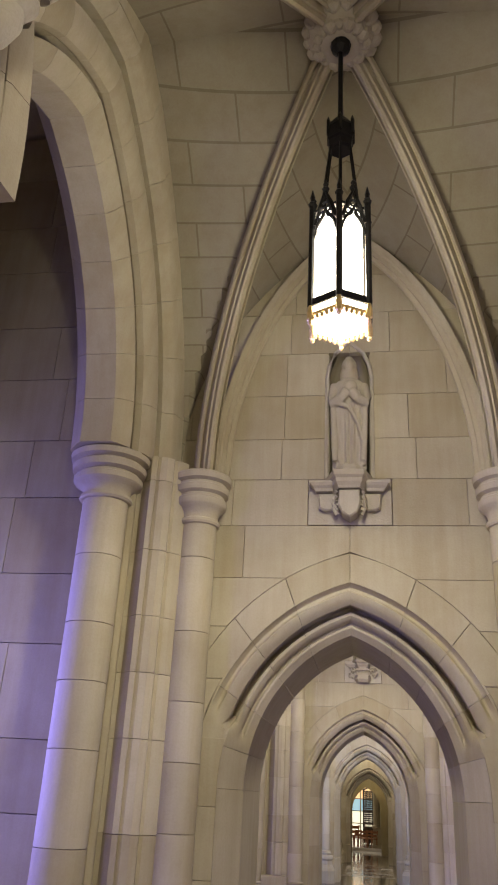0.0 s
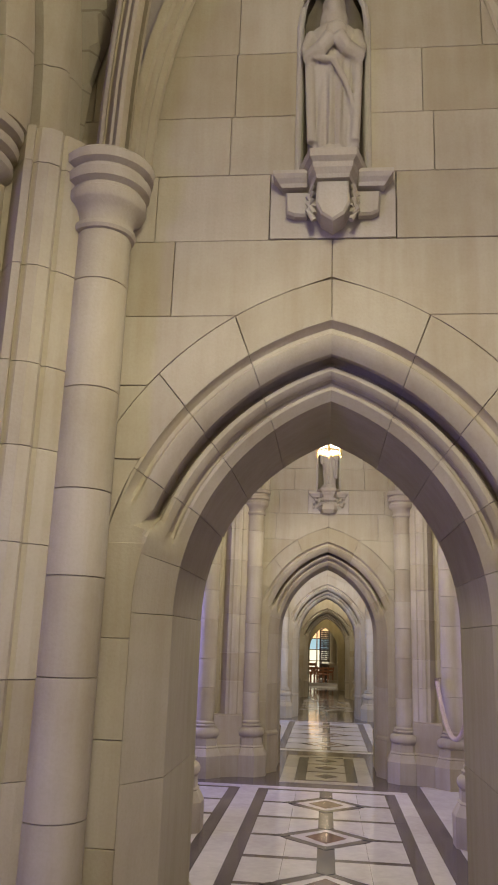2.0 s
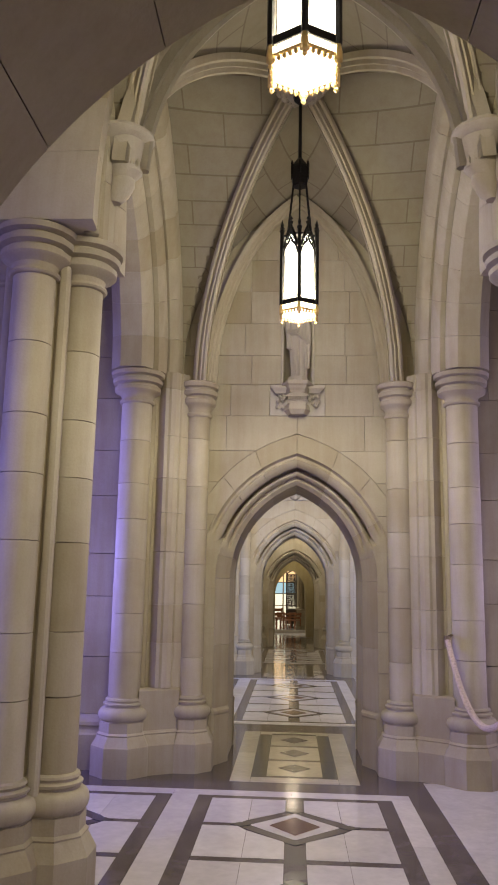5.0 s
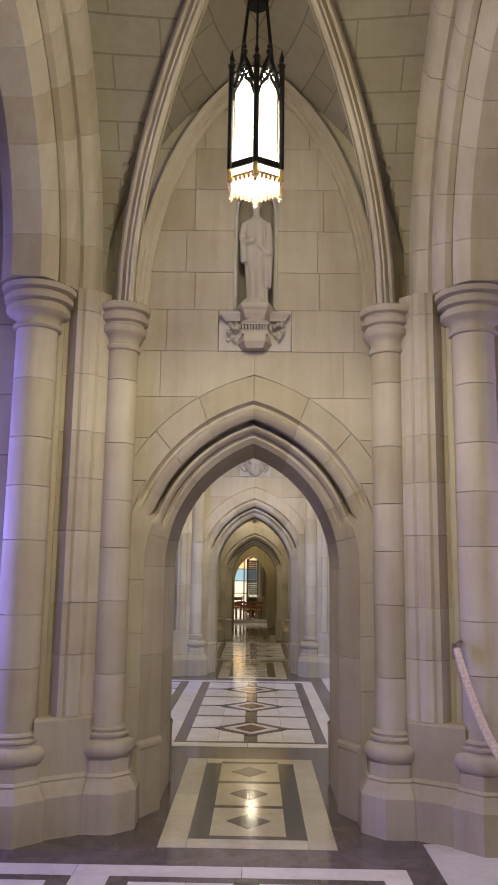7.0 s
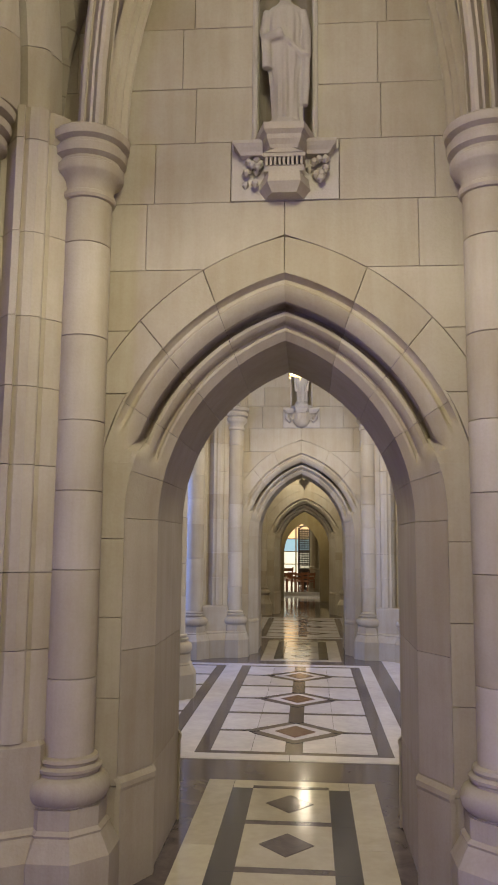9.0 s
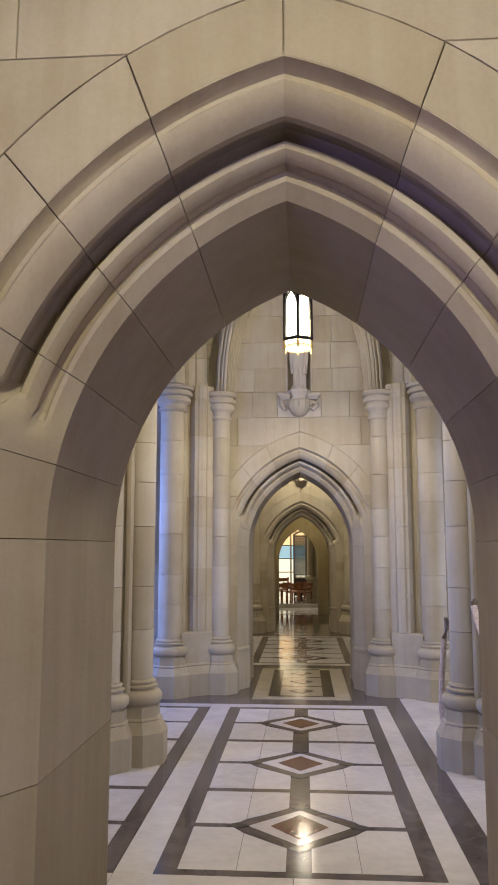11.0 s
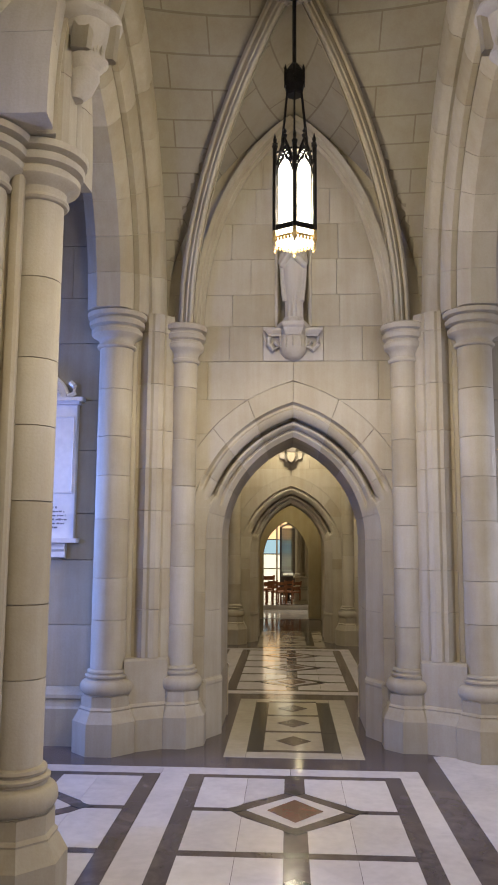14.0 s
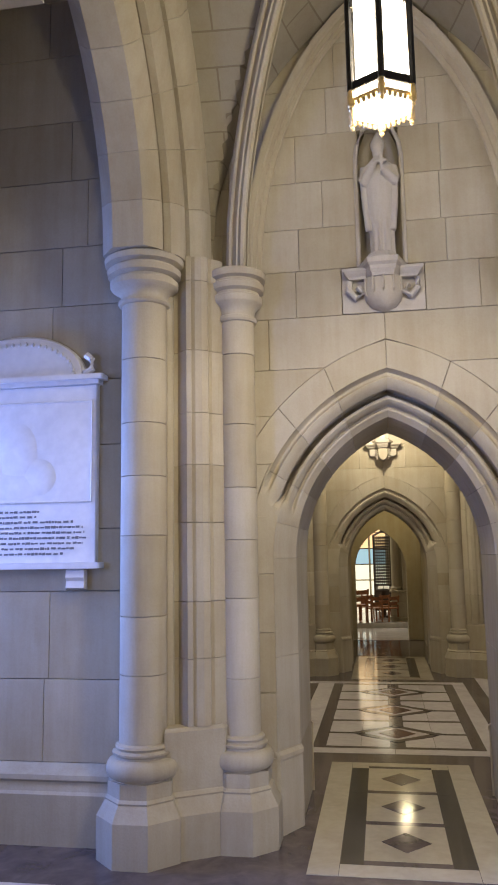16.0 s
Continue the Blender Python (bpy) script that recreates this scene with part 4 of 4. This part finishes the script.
# ---- memorial plaque on the aisle wall ----
def plaque():
    p = root("memorial_plaque", "white marble memorial plaque with arched top on the aisle wall", "plaque", m=pose(-2.21, BAY[2] + 4.355, 0))
    w = 0.5
    piece("slab", mesh_of("slab", *slab([(-w, 1.54), (w, 1.54), (w, 2.6), (-w, 2.6)], -0.04, 0.01, 0.008), PLAQUE), p)
    for z, t, e in ((1.51, 0.035, 0.035), (2.6, 0.025, 0.02), (2.625, 0.03, 0.05)):
        piece("moulding", mesh_of("moulding", *slab([(-w - e, z), (w + e, z), (w + e, z + t), (-w - e, z + t)], -0.05 - e * 0.8, 0.01, 0.008), PLAQUE), p)
    top = [(0.42 * math.cos(a), 2.655 + 0.27 * math.sin(a)) for a in (math.pi * i / 20 for i in range(21))]
    piece("arched_top", mesh_of("arched_top", *slab(top, -0.045, 0.01, 0.02), PLAQUE), p)
    dent = []
    for i in range(25):
        a = math.pi * (i + 0.5) / 25
        dent.append(lathe([(0.002, -0.014), (0.012, -0.006), (0.012, 0.006), (0.002, 0.014)], 6))
        v, f = dent[-1]
        dent[-1] = ([(x + 0.355 * math.cos(a), y - 0.048, z + 2.655 + 0.215 * math.sin(a)) for x, y, z in v], f)
    piece("bead_row", mesh_of("bead_row", *join_geo(dent), PLAQUE, True), p)
    for sx in (-1, 1):
        piece("ear_ornament", mesh_of("ear_ornament", *join_geo([tube([(sx * 0.42, -0.04, 2.67), (sx * 0.47, -0.05, 2.69), (sx * 0.465, -0.045, 2.75), (sx * 0.43, -0.04, 2.78)], 0.022, 8)]), PLAQUE, True), p)
        b = [(-0.05, 1.505), (-0.06, 1.46), (-0.045, 1.44), (-0.055, 1.4), (-0.01, 1.39), (0.01, 1.39), (0.01, 1.505)]
        piece("bracket", mesh_of("bracket", *loft([[(sx * 0.38 + dx, y, z) for y, z in b] for dx in (-0.055, 0.055)]), PLAQUE), p)
        fr = tube([(sx * 0.47, -0.042, 1.9), (sx * 0.47, -0.042, 2.5)], 0.007, 6)
        piece("frame_bead", mesh_of("frame_bead", *fr, PLAQUE), p)
    for z in (1.9, 2.5):
        piece("frame_bead", mesh_of("frame_bead", *tube([(-0.47, -0.042, z), (0.47, -0.042, z)], 0.007, 6), PLAQUE), p)
    # low relief in the panel: plain swellings
    rel = []
    for cx, cz, a, b in ((0.0, 2.2, 0.14, 0.2), (-0.05, 2.0, 0.26, 0.09), (-0.18, 2.1, 0.1, 0.12), (0.14, 2.05, 0.12, 0.12)):
        rings = [[(cx + a * s * math.cos(t), -0.04 - d, cz + b * s * math.sin(t)) for t in (2 * math.pi * j / 20 for j in range(20))] for s, d in ((1, -0.002), (0.85, 0.0015), (0.55, 0.004), (0.15, 0.005))]
        rel.append(loft(rings))
    piece("relief", mesh_of("relief", *join_geo(rel), PLAQUE, True), p)
    rng = random.Random(9)
    for i, width in enumerate((0.3, 0.26, 0.72, 0.84, 0.86, 0.88, 0.84, 0.74, 0.6)):
        z = 1.845 - i * 0.031
        line, x = [], -width / 2
        while x < width / 2:
            l = rng.uniform(0.01, 0.034)
            e = min(x + l, width / 2)
            line.append(box(x, e, -0.0425, -0.038, z - 0.0045 - rng.uniform(0, 0.003), z + 0.0035 + rng.uniform(0, 0.005)))
            x = e + rng.choice((0.004, 0.005, 0.014))
        piece("engraved_line", mesh_of("engraved_line", *join_geo(line), INK), p, label="engraved dark line of worn lettering")
    return p


plaque()


# ---- barrier ropes ----
def rope(k, points, label, hooks):
    r = root("barrier_rope", label, "rope", "barrier ropes", m=pose(0, BAY[k], 0))
    piece("cord", mesh_of("cord", *tube(points, 0.022, 10), ROPE, True), r)
    for x, y, z, dx, dy in hooks:
        h = join_geo([tube([(x, y, z + 0.03), (x, y, z - 0.06)], 0.026, 10), tube([(x, y, z + 0.02), (x + dx, y + dy, z + 0.03)], 0.012, 8)])
        piece("hook", mesh_of("hook", *h, BRASS, True), r)


def sag(a, b, drop, n=18):
    out = []
    for i in range(n + 1):
        t = i / n
        p = [a[j] + (b[j] - a[j]) * t for j in range(3)]
        p[2] -= drop * 4 * t * (1 - t)
        out.append(tuple(p))
    return out


rope(1, sag((1.2, 4.1, 1.1), (1.2, 1.95, 1.1), 0.47), "beige barrier rope sagging between two stone piers", ((1.2, 4.1, 1.1, 0.05, 0.1), (1.2, 1.95, 1.1, 0.05, -0.12)))
rope(2, sag((1.2, 1.38, 1.14), (1.2, -0.72, 1.12), 0.45), "beige barrier rope sagging between two stone piers", ((1.2, 1.38, 1.14, 0.03, 0.12), (1.2, -0.72, 1.12, 0.05, -0.1)))
rope(2, [(1.12, 1.95, 0.98), (1.1, 2.0, 0.85), (1.085, 2.06, 0.6), (1.08, 2.1, 0.3), (1.1, 2.05, 0.08), (1.14, 1.98, 0.025)], "brown rope hanging unhooked from a stone pier to the floor", ((1.12, 1.95, 0.98, 0.03, -0.12),))


# ---- the room beyond the last archway ----
E0 = WALL[3] + 5.85
w = root("wall_end_passage", "dim stone passage wall with a narrow pointed arch", "wall", kind="structure")
ROOM = 28.8
parts = [box(-1.4, -0.62, E0, ROOM, 0, 4.0), box(0.62, 1.4, E0, ROOM, 0, 4.0), box(-1.4, 1.4, E0, ROOM, 2.9, 4.0)]
piece("passage_wall", mesh_of("passage_wall", *join_geo(parts), LIME), w)


def narrow_arch(y0, y1, half, spring, top, wall_half):
    """Wall with a narrow pointed opening."""
    off = half * 0.75
    R = half + off
    out = []
    xs = [half * i / 40 for i in range(41)] + [wall_half]
    for sx in (-1, 1):
        for a, b in zip(xs, xs[1:]):
            lo = 0.0 if a >= half - 1e-6 else spring + math.sqrt(max(0, R * R - ((a + b) / 2 + off) ** 2))
            x0, x1 = sorted((sx * a, sx * b))
            out.append(box(x0 - 0.1, x1 - 0.1, y0, y1, lo, top))
    return join_geo(out)


piece("arch_wall", mesh_of("arch_wall", *narrow_arch(ROOM - 0.4, ROOM, 0.46, 1.24, 3.2, 0.74), LIME), w)
lamp("passage_light", "POINT", 22, (1.0, 0.85, 0.5), pose(0.2, E0 + 1.2, 2.6), 0.12)

parts = [box(-4.0, -3.8, ROOM, 39.8, 0, 6), box(3.8, 4.0, ROOM, 39.8, 0, 6), box(-4, 4, ROOM, 39.8, 6, 6.2)]
parts += [box(-4, -0.66, ROOM - 0.3, ROOM, 0, 6), box(0.62, 4, ROOM - 0.3, ROOM, 0, 6), box(-0.66, 0.62, ROOM - 0.3, ROOM, 2.9, 6)]
tagged(piece("wall_chapel", mesh_of("wall_chapel", *join_geo(parts), LIME)), "stone walls of the bright chapel beyond", "wall", kind="structure")
# unseen lamp below the ceiling, added to brighten the chapel
lamp("chapel_daylight", "AREA", 300, (1.0, 0.93, 0.75), look((-1.5, 33.0, 5.8), (-0.3, 33.4, 0.3)), 2.4, 3.0)
step = tagged(piece("chapel_step", mesh_of("chapel_step", *box(-3.7, 3.7, 30.6, 39.7, 0, 0.1), WHITE)), "pale stone step up to the chapel floor", "step", kind="structure")


tagged(piece("chapel_floor", mesh_of("chapel_floor", *box(-3.7, 3.7, ROOM - 0.4, 30.6, -0.01, 0.006), WHITE)), "pale stone floor before the chapel step", "floor", kind="structure")


def chapel_window():
    win = root("window_1", "tall bright chapel window with coloured glass rows", "window", kind="structure")
    y = 39.6
    for i in range(4):
        for j in range(9):
            x0, z0 = -2.1 + 0.55 * i, 0.15 + 0.5 * j
            mat = TINTED if j in (3, 4, 6) else TINTED_BLUE if j == 2 else WINDOW
            piece("pane", mesh_of("pane", *box(x0 + 0.03, x0 + 0.52, y - 0.02, y, z0 + 0.02, z0 + 0.48), mat), win)
    for i in range(5):
        piece("mullion", mesh_of("mullion", *box(-2.13 + 0.55 * i, -2.07 + 0.55 * i, y - 0.08, y + 0.02, 0.1, 5.5), LIME), win)
    for j in range(10):
        piece("glazing_bar", mesh_of("glazing_bar", *box(-2.1, 0.1, y - 0.03, y - 0.022, 0.14 + 0.5 * j, 0.16 + 0.5 * j), IRON), win)
    piece("surround", mesh_of("surround", *join_geo([box(-4, -2.1, y - 0.1, y + 0.2, 0, 6), box(0.1, 4, y - 0.1, y + 0.2, 0, 6), box(-2.1, 0.1, y - 0.1, y + 0.2, 0, 0.13), box(-2.1, 0.1, y - 0.1, y + 0.2, 5.4, 6), box(-4, 4, y + 0.1, y + 0.2, 0, 6)]), LIME), win)


chapel_window()


def screen():
    s = root("lattice_screen", "tall dark oak lattice screen", "screen", m=pose(-0.07, 33.8, 0.1) @ Matrix.Diagonal((0.8, 1, 0.8, 1)))
    for x in (-0.24, 0.3):
        piece("post", mesh_of("post", *box(x - 0.025, x + 0.025, -0.025, 0.025, 0, 2.35), DARKWOOD), s)
    for i in range(8):
        x = -0.2 + 0.065 * i
        piece("upright_bar", mesh_of("upright_bar", *box(x - 0.02, x + 0.02, -0.012, 0.012, 0.75, 2.3), DARKWOOD), s)
    for i in range(17):
        z = 0.8 + i * 0.09
        piece("cross_bar", mesh_of("cross_bar", *box(-0.24, 0.3, -0.016, 0.016, z - 0.028, z + 0.028), DARKWOOD), s)
    piece("lower_panel", mesh_of("lower_panel", *box(-0.22, 0.28, -0.02, 0.02, 0.02, 0.78), DARKWOOD), s)
    top = [tube([(-0.24, 0, 2.3), (-0.1, 0, 2.38), (0.03, 0, 2.45), (0.16, 0, 2.38), (0.3, 0, 2.3)], 0.03, 8), lathe([(0.03, 2.42), (0.06, 2.48), (0.03, 2.54), (0.002, 2.6)], 8, 0.03, 0)]
    piece("crest", mesh_of("crest", *join_geo(top), DARKWOOD), s)


screen()


def chair():
    c = root("wooden_chair", "small reddish-brown wooden child chair on the chapel floor", "chair", "chapel chairs")
    for x in (-0.2, 0.2):
        piece("leg", mesh_of("leg", *box(x - 0.02, x + 0.02, -0.2, -0.16, 0, 0.44), WOOD), c)
        piece("leg", mesh_of("leg", *loft([[(x - 0.02, 0.17 + d, z), (x + 0.02, 0.17 + d, z), (x + 0.02, 0.21 + d, z), (x - 0.02, 0.21 + d, z)] for z, d in ((0, 0), (0.45, 0), (0.88, 0.07))]), WOOD), c)
    piece("seat", mesh_of("seat", *slab([(-0.23, 0.43), (0.23, 0.43), (0.23, 0.47), (-0.23, 0.47)], -0.22, 0.22, 0.01), WOOD), c)
    for z, d in ((0.6, 0.025), (0.78, 0.055)):
        piece("back_slat", mesh_of("back_slat", *box(-0.2, 0.2, 0.18 + d, 0.2 + d, z - 0.05, z + 0.07), WOOD), c)
    return c


seat = chair()
spots = [(-0.62, 30.85, 35), (-0.27, 30.95, 32), (0.06, 31.05, 38), (-0.5, 31.5, 30), (-0.12, 31.6, 35)]
small = Matrix.Scale(0.78, 4)
seat.matrix_basis = pose(spots[0][0], spots[0][1], 0.1, 0, 0, spots[0][2] + 180) @ small
for x, y, a in spots[1:]:
    copy_thing(seat, pose(x, y, 0.1, 0, 0, a + 180) @ small)


def reading_desk():
    d = root("reading_desk", "dark wooden reading desk with an open book", "desk", m=pose(-0.05, 32.0, 0.1) @ Matrix.Scale(0.62, 4))
    piece("post", mesh_of("post", *box(-0.06, 0.06, -0.06, 0.06, 0, 0.95), DARKWOOD), d)
    piece("top", mesh_of("top", *loft([[(-0.28, -0.2, z), (0.28, -0.2, z), (0.28, 0.2, z + 0.12), (-0.28, 0.2, z + 0.12)] for z in (0.93, 0.97)]), DARKWOOD), d)
    piece("foot", mesh_of("foot", *box(-0.2, 0.2, -0.2, 0.2, 0, 0.06), DARKWOOD), d)


reading_desk()
bk = piece("open_book", mesh_of("open_book", *join_geo([loft([[(sx * 0.01, -0.14, z), (sx * 0.2, -0.14, z), (sx * 0.2, 0.14, z + 0.085), (sx * 0.01, 0.14, z + 0.085)] for z in (0.0, 0.02)]) for sx in (-1, 1)]), PAPER), None, pose(-0.05, 32.0, 0.725) @ Matrix.Scale(0.62, 4))
tagged(bk, "open book with white pages on a reading desk", "book")


def chapel_pier():
    p = root("chapel_pier", "grey stone pier with stepped moulded plinth", "pier", m=pose(0.36, 31.3, 0.1) @ Matrix.Diagonal((0.95, 0.95, 0.63, 1)))
    for r, z0, z1 in ((0.36, 0, 0.14), (0.31, 0.14, 0.55), (0.35, 0.55, 0.62), (0.29, 0.62, 0.95), (0.33, 0.95, 1.02)):
        piece("plinth_stage", mesh_of("plinth_stage", *lathe([(r, z0), (r, z1 - 0.02), (r - 0.02, z1)], 8, 0, 0, math.pi / 8), LIME), p)
    for dx, dy in ((-0.15, -0.1), (0.1, -0.16), (0.17, 0.1), (-0.1, 0.15)):
        piece("shaft", mesh_of("shaft", *lathe([(0.13, 1.02), (0.13, 1.1), (0.1, 1.14), (0.1, 5.8)], 16, dx, dy), LIME_SHAFT, True), p)


chapel_pier()


# ---- floor ----
tagged(piece("floor", mesh_of("floor", *box(-6.5, 6.5, Y0, 40.0, -0.2, 0.0), GREY)), "polished dark grey marble floor with inlaid pattern", "floor", kind="structure")
TILE_MESHES = {}


def tile(parent, name, outline, material, level=1):
    """An inlaid marble piece, with an eased upper edge. Alike pieces share their mesh."""
    cx, cy = sum(p[0] for p in outline) / len(outline), sum(p[1] for p in outline) / len(outline)
    key = (name, material.name, level, tuple((round(x - cx, 3), round(y - cy, 3)) for x, y in outline))
    if key not in TILE_MESHES:
        g = 0.0012
        eased = []
        for x, y in key[3]:
            eased.append((x - math.copysign(g, x) if abs(x) > g else x, y - math.copysign(g, y) if abs(y) > g else y))
        TILE_MESHES[key] = mesh_of(name, *prism(eased, -0.01, 0.003 * level), material)
    return piece(name, TILE_MESHES[key], parent, pose(cx, cy, 0))


def rect(x0, x1, y0, y1):
    return [(x0, y0), (x1, y0), (x1, y1), (x0, y1)]


def rhomb(cx, cy, a, b):
    return [(cx - a, cy), (cx, cy - b), (cx + a, cy), (cx, cy + b)]


FIELD = 0.585


def band(parent, x0, x1, y0, y1, material, along, step, name="band_tile", level=1):
    """A straight run of slabs."""
    lo, hi = (y0, y1) if along == "y" else (x0, x1)
    n = max(1, round((hi - lo) / step))
    for i in range(n):
        a, b = lo + (hi - lo) * i / n, lo + (hi - lo) * (i + 1) / n
        tile(parent, name, rect(x0, x1, a, b) if along == "y" else rect(a, b, y0, y1), material, level)


def field(parent, cx, reach, CELL, MID_Y):
    """Three diamond cells with their border, about x = cx; reach: half width of the cells."""
    ends = (MID_Y - 1.5 * CELL, MID_Y + 1.5 * CELL)
    for sx in (-1, 1):
        x0, x1 = sorted((cx + sx * reach, cx + sx * (reach + 0.105)))
        band(parent, x0, x1, ends[0] - 0.035, ends[1] + 0.035, GREY, "y", 0.645, "dark_strip_tile")
    for i in range(4):
        y = ends[0] + CELL * i
        for sx in (-1, 1):
            x0, x1 = sorted((cx + sx * 0.062, cx + sx * reach))
            tile(parent, "dark_line_tile", rect(x0, x1, y - 0.035, y + 0.035), GREY)
        tile(parent, "dark_line_tile", rect(cx - 0.062, cx + 0.062, y - 0.035, y + 0.035), BLACK)
    for i in range(3):
        yc = MID_Y + CELL * (i - 1)
        h = CELL / 2 - 0.035
        A, B = 0.39, 0.375 * min(1.0, CELL / 1.15)
        # light slabs in the corners, each about the diamond
        for sx in (-1, 1):
            for sy in (-1, 1):
                pts = [(0.062, h), (reach, h), (reach, 0.03), (A - 0.03, 0.03), (0.062, B - 0.06)]
                q = [(cx + sx * x, yc + sy * y) for x, y in pts]
                split = [(cx + sx * 0.3, yc + sy * y) for y in (h, 0.115)]
                tile(parent, "light_tile", [q[0], split[0], split[1], q[4]], WHITE)
                tile(parent, "light_tile", [split[0], q[1], q[2], q[3], split[1]], WHITE)
            x0, x1 = sorted((cx + sx * (A - 0.03), cx + sx * reach))
            tile(parent, "dark_line_tile", rect(x0, x1, yc - 0.03, yc + 0.03), GREY)
            y0, y1 = sorted((yc + sx * (B - 0.04), yc + sx * h))
            tile(parent, "dark_link_tile", rect(cx - 0.06, cx + 0.06, y0, y1), GREY)
        a2, b2 = 0.285, B - 0.1
        for sx in (-1, 1):
            for sy in (-1, 1):
                tile(parent, "diamond_border_tile", [(cx + sx * A, yc), (cx, yc + sy * B), (cx, yc + sy * b2), (cx + sx * a2, yc)], GREY)
            tile(parent, "diamond_tip", rhomb(cx + sx * (A - 0.045), yc, 0.07, 0.045), BLACK, 2)
            tile(parent, "diamond_tip", rhomb(cx, yc + sx * (B - 0.05), 0.065, 0.055), BLACK, 2)
        tile(parent, "diamond_field", rhomb(cx, yc, a2, b2), WHITE)
        tile(parent, "diamond_heart", rhomb(cx, yc, 0.16, 0.19), RED, 2)


def bay_floor(CELL=1.29, MID_Y=MID_Y):
    f = root("floor_inlay_bay", "polished marble inlay of white slabs, dark strips and diamonds", "floor", "bay floors", kind="structure")
    e0, e1 = MID_Y - 1.5 * CELL - 0.035, MID_Y + 1.5 * CELL + 0.035
    field(f, 0.0, FIELD, CELL, MID_Y)
    field(f, -1.575, FIELD, CELL, MID_Y)
    for x0, x1 in ((0.69, 0.83), (-0.88, -0.69)):
        band(f, x0, x1, e0, e1, WHITE, "y", 0.9, "white_band_tile")
    for y0, y1 in ((e1, e1 + 0.15), (e0 - 0.15, e0)):
        band(f, -0.88, 0.83, y0, y1, WHITE, "x", 0.85, "white_band_tile")
        band(f, -4.2, -0.88, y0, y1, WHITE, "x", 0.85, "white_band_tile")
    band(f, -2.43, -2.27, e0, e1, WHITE, "y", 0.9, "white_band_tile")
    band(f, 1.0, 2.4, e0 - 0.9, e1 + 0.55, WHITE, "y", 0.8, "white_slab")
    band(f, 2.4, 4.2, e0 - 0.9, e1 + 0.55, WHITE, "y", 0.8, "white_slab")
    return f


def door_floor():
    f = root("floor_inlay_threshold", "cream marble panel with dark strips and diamonds in the archway", "floor", "threshold floors", kind="structure")
    y0, y1, c = 4.066, 6.174, 5.12
    for sx in (-1, 1):
        a, b = sorted((sx * 0.345, sx * 0.505))
        band(f, a, b, y0, y1, CREAM, "y", 1.06, "border_tile")
        a, b = sorted((sx * 0.225, sx * 0.345))
        band(f, a, b, y0 + 0.15, y1 - 0.15, BLACK, "y", 0.6, "dark_strip_tile")
        a, b = sorted((c + sx * (1.054 - 0.15), c + sx * 1.054))
        tile(f, "border_tile", rect(-0.345, 0.345, a, b), CREAM)
    n, h = 3, (2.108 - 0.3) / 3
    for i in range(n):
        ya = y0 + 0.15 + h * i
        tile(f, "dark_line_tile", rect(-0.225, 0.225, ya, ya + 0.06), GREY)
        tile(f, "cream_field", rect(-0.225, 0.225, ya + 0.06, ya + h), CREAM)
        tile(f, "dark_diamond", rhomb(0, ya + 0.03 + h / 2, 0.135, 0.15), GREY, 2)
    tile(f, "dark_line_tile", rect(-0.225, 0.225, y1 - 0.15, y1 - 0.15 + 0.001 + 0.04), GREY, 2)
    return f


bay, threshold = bay_floor(), door_floor()
for k in (1, 2, 3):
    if k < 3:
        copy_thing(bay, pose(0, BAY[k], 0))
    copy_thing(threshold, pose(0, WALL[k], 0))
bay_floor(1.02, MID_Y - 0.4).matrix_basis = pose(0, BAY[3], 0)
bay.matrix_basis = threshold.matrix_basis = pose(0, BAY[0], 0)
